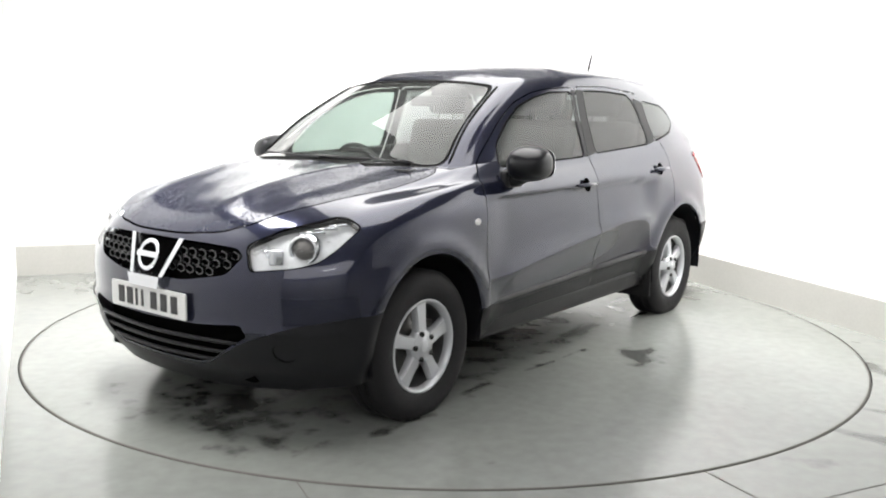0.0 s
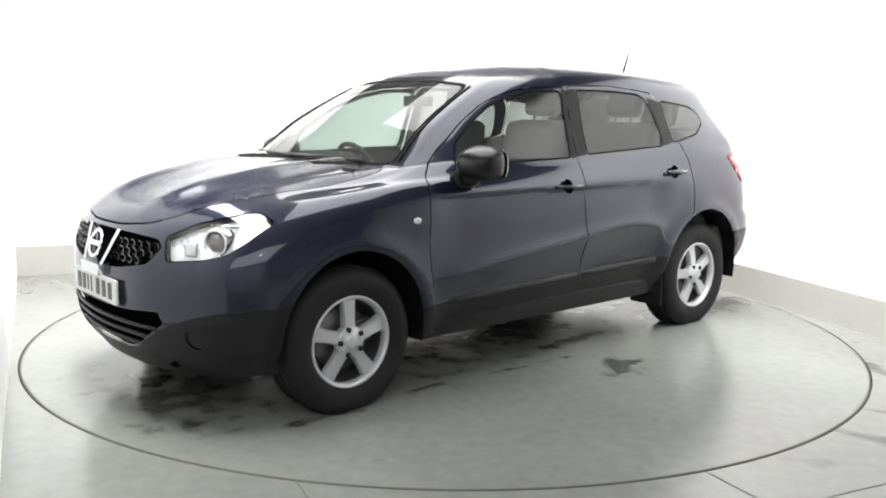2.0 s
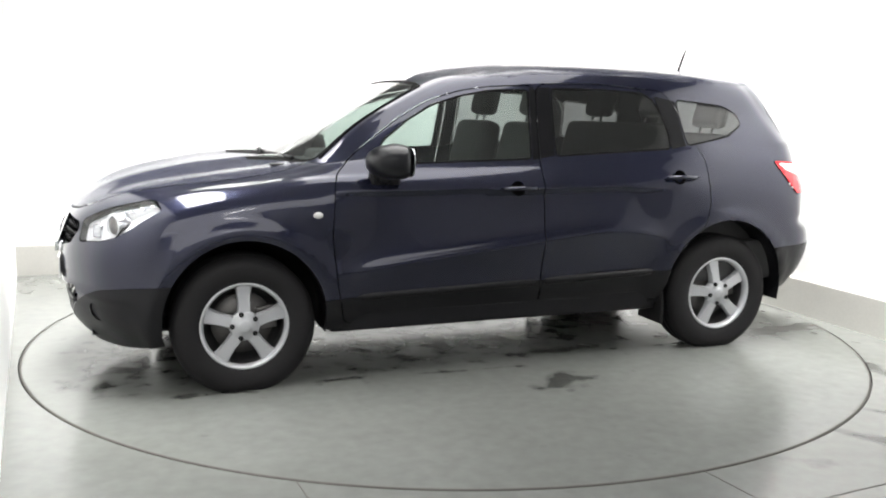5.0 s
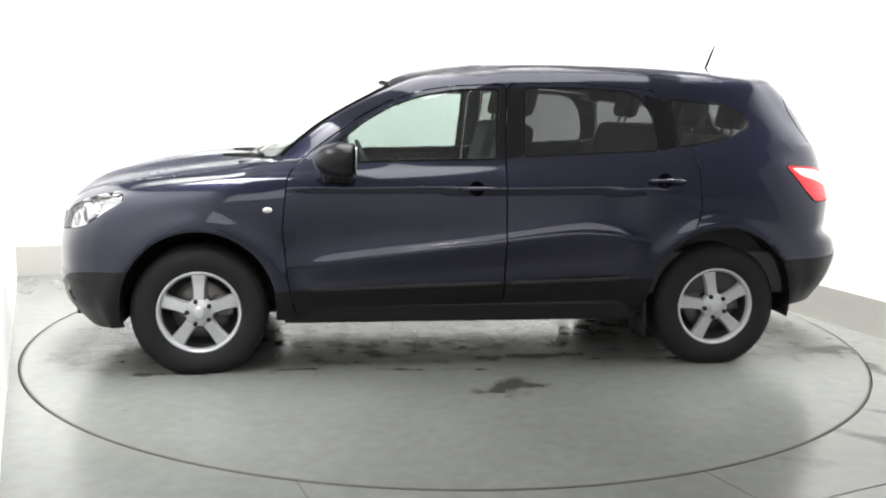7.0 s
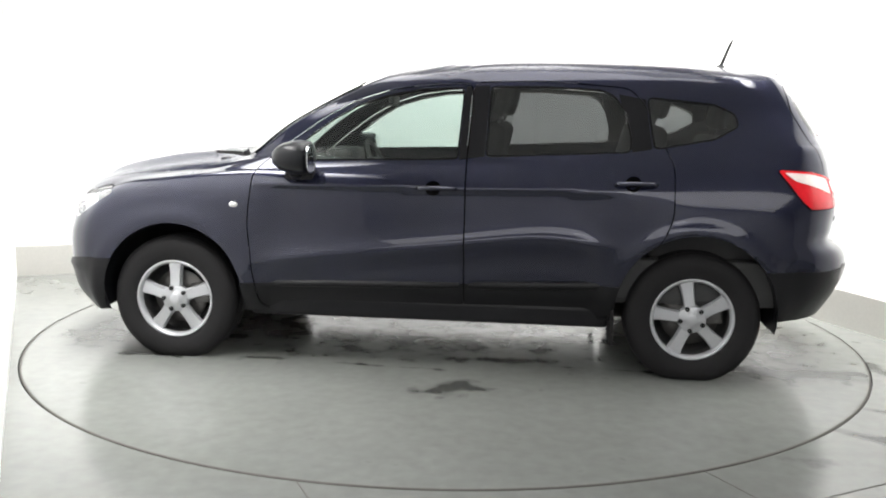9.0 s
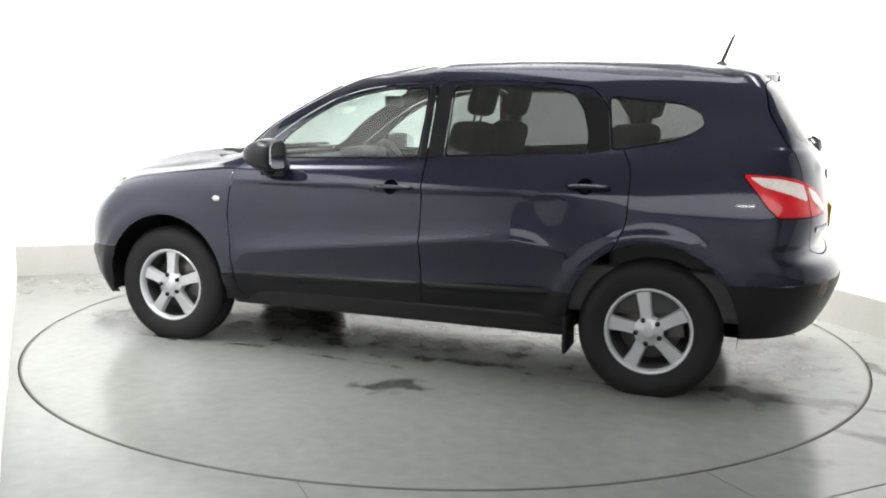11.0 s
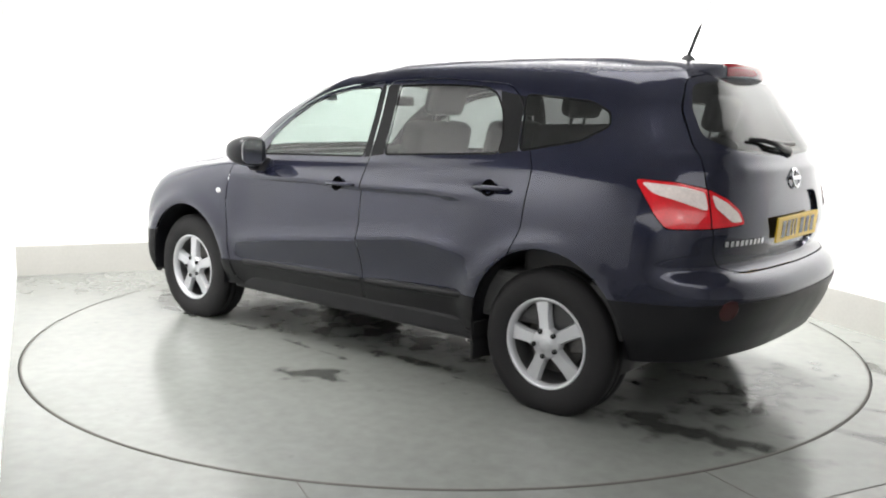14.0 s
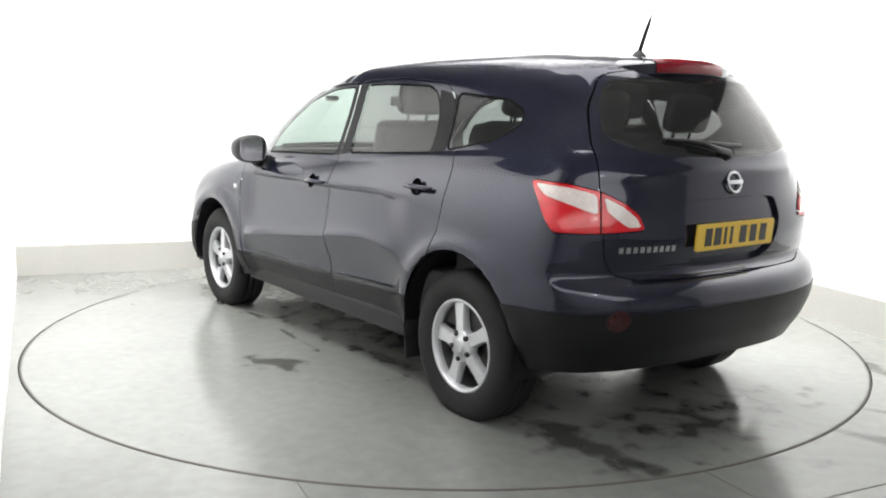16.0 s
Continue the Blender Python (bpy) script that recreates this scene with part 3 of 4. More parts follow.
# doors and windows of the flank
FRONT_DOOR = rounded([(0.93, 1.03), (0.955, 0.75), (0.93, 0.50), (0.895, 0.30), (-0.196, 0.305), (-0.196, 0.70), (-0.195, 1.08), (-0.215, 1.505), (0.06, 1.49), (0.22, 1.465), (0.40, 1.41), (0.58, 1.31), (0.80, 1.15)], 0.25, 4, 0.05)
REAR_DOOR = rounded([(-0.2025, 1.08), (-0.2035, 0.70), (-0.2035, 0.305), (-0.97, 0.315), (-1.01, 0.46), (-1.09, 0.62), (-1.20, 0.72), (-1.255, 0.85), (-1.255, 1.10), (-1.20, 1.21), (-1.10, 1.42), (-1.02, 1.49), (-0.6, 1.52), (-0.2225, 1.51)], 0.25, 4, 0.06)
panel("front_door", "side", FRONT_DOOR, flank)
panel("rear_door", "side", REAR_DOOR, flank)
for tag, own in (("front_door_cladding", "front_door"), ("rear_door_cladding", "rear_door"), ("cladding", "body")):
    cut(tag, "side", [(1.02, 0.2), (1.02, 0.432), (-1.02, 0.487), (-1.02, 0.2)], flank, [own])
FRONT_WINDOW = rounded([(0.70, 1.095), (-0.145, 1.12), (-0.168, 1.475), (0.05, 1.467), (0.22, 1.435), (0.38, 1.385), (0.52, 1.305), (0.66, 1.20)], 0.3, 4, 0.022)
REAR_WINDOW = rounded([(-0.305, 1.135), (-1.03, 1.172), (-1.035, 1.25), (-1.00, 1.37), (-0.95, 1.445), (-0.88, 1.475), (-0.6, 1.487), (-0.318, 1.485)], 0.3, 4, 0.022)
QUARTER = rounded([(-1.16, 1.19), (-1.46, 1.245), (-1.575, 1.31), (-1.56, 1.365), (-1.46, 1.41), (-1.125, 1.44)], 0.25, 4, 0.025)
for tag, line in (("front_window", FRONT_WINDOW), ("rear_window", REAR_WINDOW), ("quarter_window", QUARTER)):
    cut("seal", "side", grown(line, 0.010), flank)
    cut(tag, "side", line, flank)
# black pillars between the side windows
B_POST = [(-0.158, 1.110), (-0.292, 1.130), (-0.305, 1.495), (-0.181, 1.49)]
C_POST = [(-1.045, 1.165), (-1.145, 1.185), (-1.112, 1.435), (-0.975, 1.46)]
for tag, line, own in (("front_door_pillar", B_POST, "front_door"), ("rear_door_pillar", B_POST, "rear_door"), ("rear_door_post", C_POST, "rear_door"), ("pillar", C_POST, "body")):
    cut(tag, "side", line, flank, [own])
# wheel openings
for cx in (1.3825, -1.3825):
    cut("hole", "side", circle(cx - 0.005, 0.357, 0.388 if cx > 0 else 0.406), lambda c: c.y > 0.4)
# windscreen, bonnet, rear window, tailgate
SCREEN = rounded([(-0.2, 1.118), (0.35, 1.112), (0.59, 1.105), (0.628, 1.118), (0.578, 1.28), (0.518, 1.465), (0.49, 1.492), (0.30, 1.512), (-0.2, 1.52)], 0.3, 4, 0.08)
cut("seal", "end", grown(SCREEN, 0.014), lambda c: 0.15 < c.x < 1.3 and c.z > 1.06)
cut("windscreen", "end", SCREEN, lambda c: 0.15 < c.x < 1.3 and c.z > 1.06)
BONNET = rounded([(1.16, -0.2), (1.15, 0.3), (1.02, 0.60), (1.10, 0.665), (1.45, 0.635), (1.80, 0.585), (2.01, 0.47), (2.10, 0.35), (2.145, 0.15), (2.155, -0.2)], 0.3, 4, 0.15)
panel("bonnet", "top", BONNET, lambda c: c.z > 0.78 and c.x > 0.9 and c.y < 0.72, only=["body"])
BACKLIGHT = rounded([(-0.2, 1.185), (0.25, 1.192), (0.48, 1.218), (0.592, 1.268), (0.555, 1.39), (0.488, 1.495), (0.30, 1.515), (-0.2, 1.52)], 0.3, 4, 0.08)
TAILGATE = rounded([(-0.2, 0.705), (0.52, 0.712), (0.63, 0.74), (0.672, 0.80), (0.685, 0.90), (0.66, 1.07), (0.642, 1.22), (0.57, 1.40), (0.49, 1.52), (0.3, 1.545), (-0.2, 1.556)], 0.3, 4, 0.06)
panel("tailgate", "end", TAILGATE, behind, 0.004, ["body"])
cut("rear_glass", "end", BACKLIGHT, behind, ["tailgate"])
cut("plate_recess", "end", rounded([(-0.2, 0.742), (0.20, 0.744), (0.295, 0.79), (0.335, 0.93), (0.30, 1.01), (0.26, 1.022), (-0.2, 1.026)], 0.3, 4, 0.05), behind, ["tailgate"])
cut("roof", "top", [(-1.90, -0.1), (-1.90, 0.62), (0.5, 0.62), (0.5, -0.1)], lambda c: c.z > 1.545, ["body"])
# lamps
HEADLAMP = rounded([(1.60, 0.815), (1.40, 0.875), (1.10, 0.922), (1.03, 0.918), (0.955, 0.888), (1.04, 0.845), (1.10, 0.81), (1.20, 0.765), (1.33, 0.742), (1.585, 0.722)], 0.2, 3, 0.03)
cut("lampgap", "nose", grown(HEADLAMP, 0.006), lambda c: c.x > 1.5 and c.z > 0.6)
cut("headlamp", "nose", HEADLAMP, lambda c: c.x > 1.5 and c.z > 0.6)
TAILLAMP = rounded([(-0.985, 1.094), (-1.20, 1.085), (-1.37, 1.060), (-1.50, 1.018), (-1.585, 0.970), (-1.618, 0.915), (-1.37, 0.905), (-1.12, 0.902), (-1.07, 0.95)], 0.2, 3, 0.03)
cut("lampgap", "tail", grown(TAILLAMP, 0.005), lambda c: c.x < -1.5)
cut("tail_red", "tail", TAILLAMP, lambda c: c.x < -1.5)
cut("tail_white", "tail", rounded([(-1.015, 1.082), (-1.20, 1.072), (-1.352, 1.048), (-1.360, 0.972), (-1.22, 1.005), (-1.07, 1.038)], 0.2, 3), lambda c: c.x < -1.5, ["tail_red"])
cut("tail_white", "tail", rounded([(-1.390, 1.040), (-1.49, 1.005), (-1.567, 0.962), (-1.595, 0.926), (-1.52, 0.926), (-1.41, 0.985)], 0.2, 3), lambda c: c.x < -1.5, ["tail_red"])
cut("lampgap", "tail", [(-1.365, 1.07), (-1.374, 1.07), (-1.384, 0.89), (-1.375, 0.89)], lambda c: c.x < -1.5, ["tail_red", "tail_white"])
# openings of the nose
GRILLE = rounded([(-0.2, 0.826), (0.30, 0.818), (0.45, 0.808), (0.488, 0.775), (0.43, 0.70), (0.22, 0.662), (-0.2, 0.652)], 0.25, 3, 0.03)
cut("grille", "end", GRILLE, ahead)
INTAKE = rounded([(-0.2, 0.482), (0.30, 0.490), (0.50, 0.505), (0.525, 0.46), (0.43, 0.40), (0.35, 0.345), (0.27, 0.32), (-0.2, 0.31)], 0.25, 3, 0.03)
cut("intake", "end", INTAKE, ahead)
cut("fog", "end", circle(0.655, 0.40, 0.042, 20), ahead)
cut("reflector", "end", circle(0.655, 0.570, 0.043, 20), behind)


def take(tags, mirrored=True, push=0.0, inward=None):
    """The faces of those tags as bmesh(es): one joined across the middle, or one for each side."""
    ids = {TAGS[t] for t in tags if t in TAGS}
    def side(sign):
        bm = bmesh.new()
        seen = {}
        for f in shell.faces:
            if f[region] in ids:
                vs = []
                for v in f.verts:
                    if v not in seen:
                        co = v.co - v.normal * push
                        seen[v] = bm.verts.new((co.x, co.y * sign, co.z))
                    vs.append(seen[v])
                try:
                    bm.faces.new(vs if sign > 0 else vs[::-1])
                except ValueError:
                    pass
        return bm
    if not mirrored:
        return side(1), side(-1)
    bm, other = side(1), side(-1)
    me = bpy.data.meshes.new("half")
    other.to_mesh(me)
    other.free()
    bm.from_mesh(me)
    bpy.data.meshes.remove(me)
    bmesh.ops.remove_doubles(bm, verts=[v for v in bm.verts if abs(v.co.y) < 0.001], dist=0.001)
    return bm


def thick(bm, d=0.012):
    """Folds the open rims of a panel inwards, so that its edge has depth."""
    bm.normal_update()
    rim = [e for e in bm.edges if e.is_boundary]
    norms = {v: v.normal.copy() for e in rim for v in e.verts}
    made = bmesh.ops.extrude_edge_only(bm, edges=rim)["geom"]
    new_verts = [g for g in made if isinstance(g, bmesh.types.BMVert)]
    for v in new_verts:
        src = min((o for e in v.link_edges for o in (e.other_vert(v),) if o in norms), key=lambda o: (o.co - v.co).length, default=None)
        if src is not None:
            v.co = src.co - norms[src] * d
    return bm


shell.normal_update()
body = cpart("body_shell", take(["body"]), PAINT)
cpart("roof", take(["roof"]), PAINT_WET)
cpart("headlining", take(["roof"], push=0.03), LINING, body)
sharp(cpart("shutline_gap", take(["gap", "lampgap"], push=0.006), GAP, body))
cpart("window_seal", take(["seal"], push=0.001), SEAL, body, "black rubber window seal")
cpart("bonnet", take(["bonnet"]), PAINT_WET)
cpart("front_skirt", take(["front_skirt"], push=-0.002), BLACK, label="black grained plastic bumper skirt")
cpart("rear_skirt", take(["rear_skirt"], push=-0.004), BLACK, label="black grained plastic rear bumper skirt")
cpart("windscreen", take(["windscreen"], push=0.001), GLASS_SCREEN, label="clear pale green windscreen")
tail = sharp(cpart("tailgate", thick(take(["tailgate"]), 0.022), PAINT), 45)
cpart("rear_glass", take(["rear_glass"], push=0.001), GLASS_REAR, tail, "dark tinted rear window")
cpart("plate_recess", take(["plate_recess"], push=0.018), PAINT, tail)
doors = {}
for tag, glass_tag, pane in (("front_door", "front_window", GLASS_CLEAR), ("rear_door", "rear_window", GLASS_DARK)):
    for s, bm, gl in zip((1, -1), take([tag], False), take([glass_tag], False, 0.003)):
        d = cpart(tag, bm, PAINT)
        cpart("window_pane", gl, pane, d, "dark tinted pane" if pane is GLASS_DARK else "pale green clear pane")
        doors[tag, s] = d
    for s, bm in zip((1, -1), take([tag + "_cladding"], False, -0.004)):
        cpart("door_cladding", bm, BLACK, doors[tag, s], "black plastic lower door cladding")
    for s, bm in zip((1, -1), take([tag + "_pillar"], False, -0.002)):
        cpart("pillar_trim", bm, POST, doors[tag, s], "black pillar trim")
for s, bm in zip((1, -1), take(["rear_door_post"], False, -0.002)):
    cpart("pillar_trim", bm, POST, doors["rear_door", s], "black pillar trim")
for bm in take(["pillar"], False, -0.002):
    cpart("pillar_trim", bm, POST, body, "black pillar trim")
for bm in take(["quarter_window"], False, 0.003):
    cpart("quarter_window", bm, GLASS_DARK, label="dark tinted quarter window")
for bm in take(["cladding"], False, -0.006):
    cpart("sill_cladding", bm, BLACK, label="black plastic sill cladding")

# lamps: clear covers over a silver shell with a projector, and red and pale lenses behind
for s, cover, inner in zip((1, -1), take(["headlamp"], False), take(["headlamp"], False, 0.034)):
    lamp = cpart("headlight", inner, LAMP_SHELL, label="clear headlight with silver reflector")
    cpart("lens", cover, GLASS_LAMP, lamp)
    bm = bmesh.new()
    m = Matrix.Translation((1.945, s * 0.665, 0.803)) @ Matrix.Rotation(radians(90), 4, "Y") @ Matrix.Rotation(radians(-s * 25), 4, "X")
    lathe(bm, [(0.062, -0.05), (0.062, 0.012), (0.056, 0.016), (0.047, 0.014), (0.045, 0.0)], 28, m)
    cpart("projector_ring", bm, CHROME, lamp)
    bm = bmesh.new()
    lathe(bm, [(0.045, 0.0), (0.036, 0.014), (0.02, 0.022), (0.002, 0.025)], 28, m)
    cpart("projector_lens", bm, BRAKE, lamp)
    bm = bmesh.new()
    for k in range(3):
        tube(bm, [(1.93 - 0.05 * k, s * (0.62 + 0.035 * k), 0.866 + 0.012 * k), (1.86 - 0.05 * k, s * (0.70 + 0.02 * k), 0.868 + 0.014 * k)], 0.006, 6)
    cpart("reflector_rib", bm, CHROME, lamp)
    bm = bmesh.new()
    box(bm, -0.012, 0.012, -0.030, 0.030, -0.030, 0.030, 0.006, Matrix.Translation((2.02, s * 0.585, 0.772)) @ Matrix.Rotation(radians(s * 32), 4, "Z"))
    cpart("reflector_block", bm, CHROME, lamp)
    bm = bmesh.new()
    m2 = Matrix.Translation((2.035, s * 0.515, 0.765)) @ Matrix.Rotation(radians(90), 4, "Y")
    lathe(bm, [(0.034, -0.03), (0.036, 0.0), (0.028, 0.0), (0.01, -0.02), (0.001, -0.022)], 24, m2)
    cpart("indicator_bowl", bm, CHROME, lamp)
for bm, pale in zip(take(["tail_red"], False, -0.006), take(["tail_white"], False, -0.008)):
    lamp = cpart("tail_light", bm, RED, label="red tail light with pale reversing lens")
    cpart("pale_lens", pale, PINK, lamp)
for bm in take(["fog"], False, 0.005):
    cpart("fog_light_blank", bm, BLACK, label="round black fog light blank")
for bm in take(["reflector"], False, -0.003):
    cpart("rear_reflector", bm, mat("dark_red_reflector", (0.035, 0.004, 0.005), 0.2), label="round dark red reflector")

# grille: recessed backing, honeycomb bars, chrome V and plain round emblem
grille = cpart("grille", take(["grille"], push=0.035), GAP, label="black honeycomb grille")
tree = BVHTree.FromBMesh(shell)
bm = bmesh.new()


def nose_x(y, z):
    return 2.205 - 0.245 * abs(y) ** 2.05 - 0.42 * max(0, z - 0.70) ** 1.0 * 1.0


for row in range(5):
    for colm in range(-9, 10):
        y, z = colm * 0.052 + (0.026 if row % 2 else 0), 0.672 + row * 0.034
        if not inside(abs(y), z, grown(GRILLE, -0.018)) or abs(y) < 0.09 + (z - 0.66) * 0.45:
            continue
        hit = tree.ray_cast(Vector((3, abs(y), z)), Vector((-1, 0, 0)))[0]
        x = hit.x - 0.012
        hexa = [(y + 0.030 * math.cos(math.pi / 3 * k + math.pi / 6) * 1.0, z + 0.0205 * math.sin(math.pi / 3 * k + math.pi / 6)) for k in range(6)]
        core = [(y + (a - y) * 0.74, z + (b - z) * 0.68) for a, b in hexa]
        o = [bm.verts.new((x, a, b)) for a, b in hexa]
        i_ = [bm.verts.new((x, a, b)) for a, b in core]
        d_ = [bm.verts.new((x - 0.02, a, b)) for a, b in core]
        for k in range(6):
            j = (k + 1) % 6
            bm.faces.new((o[k], o[j], i_[j], i_[k]))
            bm.faces.new((i_[k], i_[j], d_[j], d_[k]))
bmesh.ops.recalc_face_normals(bm, faces=bm.faces)
other = bm.copy()
bmesh.ops.delete(bm, geom=[v for v in bm.verts if v.co.y < 0], context="VERTS")
bmesh.ops.delete(other, geom=[v for v in other.verts if v.co.y > 0], context="VERTS")
for half in (bm, other):
    cpart("honeycomb", half, TRIM, grille, smooth=False)
bm = bmesh.new()
for s in (1, -1):
    for w0, w1, y0, y1 in ((0, 0, 0.085, 0.165),):
        a = [(y0 - 0.012, 0.625), (y0 + 0.012, 0.625), (y1 + 0.014, 0.822), (y1 - 0.014, 0.822)]
        pts = [(s * p, q) for p, q in a]
        f = [bm.verts.new((nose_x(p, q) + 0.012 + 0.12 * (0.822 - q), p, q)) for p, q in pts]
        b = [bm.verts.new((nose_x(p, q) - 0.05, p * 0.88, q)) for p, q in pts]
        bm.faces.new(f)
        for k in range(4):
            bm.faces.new((f[k], f[(k + 1) % 4], b[(k + 1) % 4], b[k]))
pts = [(-0.097, 0.612), (0.097, 0.612), (0.110, 0.662), (-0.110, 0.662)]
f = [bm.verts.new((nose_x(p, q) + 0.036, p, q)) for p, q in pts]
b = [bm.verts.new((nose_x(p, q) - 0.02, p, q)) for p, q in pts]
bm.faces.new(f)
for k in range(4):
    bm.faces.new((f[k], f[(k + 1) % 4], b[(k + 1) % 4], b[k]))
bmesh.ops.recalc_face_normals(bm, faces=bm.faces)
cpart("chrome_v", bm, CHROME, grille, "chrome V-shaped grille bar", smooth=False)


def emblem(m, r, parent):
    """A plain ring with a bar across, bright metal."""
    bm = bmesh.new()
    n = 36
    rings = []
    for i in range(n):
        a = 2 * math.pi * i / n
        rings.append([bm.verts.new(((r + 0.16 * r * math.cos(t)) * math.cos(a), (r + 0.16 * r * math.cos(t)) * math.sin(a), 0.1 * r * math.sin(t))) for t in (k * math.pi / 4 for k in range(8))])
    for i in range(n):
        p, q = rings[i], rings[(i + 1) % n]
        for k in range(8):
            bm.faces.new((p[k], q[k], q[(k + 1) % 8], p[(k + 1) % 8]))
    box(bm, -1.2 * r, 1.2 * r, -0.2 * r, 0.2 * r, -0.05 * r, 0.14 * r, 0.03 * r)
    bmesh.ops.transform(bm, matrix=m, verts=bm.verts)
    return cpart("emblem", bm, CHROME, parent, "plain chrome ring emblem with a bar")


UPRIGHT = Matrix(((0, 0, 1, 0), (1, 0, 0, 0), (0, 1, 0, 0), (0, 0, 0, 1)))
emblem(Matrix.Translation((2.205, 0, 0.745)) @ Matrix.Rotation(radians(-18), 4, "Y") @ UPRIGHT, 0.060, grille)
emblem(Matrix.Translation((-2.162, 0, 1.087)) @ Matrix.Rotation(radians(180), 4, "Z") @ Matrix.Rotation(radians(-12), 4, "Y") @ UPRIGHT, 0.042, tail)

# lower intake with its slats
bm = bmesh.new()
box(bm, 1.80, 2.07, -0.5, 0.5, 0.25, 0.52)
box(bm, 1.80, 2.05, -0.44, 0.44, 0.60, 0.80)
cpart("radiator", bm, GAP, smooth=False)
intake = cpart("lower_intake", take(["intake"], push=0.06), GAP, label="black slatted lower air intake")
for z, half in ((0.335, 0.36), (0.375, 0.42), (0.418, 0.47)):
    bm = bmesh.new()
    pts = [(2.203 - 0.235 * abs(y) ** 2.0 - 0.18 * (0.5 - z), y, z + 0.01 * abs(y)) for y in (half * k / 8 for k in range(-8, 9))]
    tube(bm, pts, 0.009, 8)
    cpart("slat", bm, BLACK, intake)


# number plates: plain bars for the characters
def plate(m, material, parent):
    bm = bmesh.new()
    prism(bm, rounded([(-0.26, -0.0555), (0.26, -0.0555), (0.26, 0.0555), (-0.26, 0.0555)], 0.3, 3, 0.01), 0, 0.008, m)
    p = cpart("number_plate", bm, material, parent, smooth=False)
    for k, x in enumerate((-0.185, -0.125, -0.075, -0.035, 0.045, 0.115, 0.185)):
        bm = bmesh.new()
        w = 0.008 if k in (2, 3) else 0.022
        box(bm, x - w, x + w, -0.037, 0.037, 0.008, 0.010, m=m)
        cpart("character_bar", bm, TRIM, p, smooth=False)
    return p


FACE_BACK = Matrix.Rotation(radians(180), 4, "Z") @ UPRIGHT
plate(Matrix.Translation((2.212, 0, 0.553)) @ UPRIGHT, PLATE_W, None)["label"] = "white front plate with plain dark bars"
plate(Matrix.Translation((-2.180, 0, 0.870)) @ Matrix.Rotation(radians(-4), 4, "Y") @ FACE_BACK, PLATE_Y, None)["label"] = "yellow rear plate with plain dark bars"

# model lettering on the tailgate as plain bright bars
for k in range(9):
    bm = bmesh.new()
    y = 0.615 - k * 0.030
    hit, nrm = tree.ray_cast(Vector((-4, y, 0.838)), Vector((1, 0, 0)))[:2]
    m = Matrix.Translation(hit + nrm * 0.002) @ nrm.to_track_quat("Z", "Y").to_matrix().to_4x4()
    box(bm, -0.010, 0.010, -0.012, 0.012, 0, 0.003, m=m)
    cpart("letter_bar", bm, CHROME, tail, smooth=False)

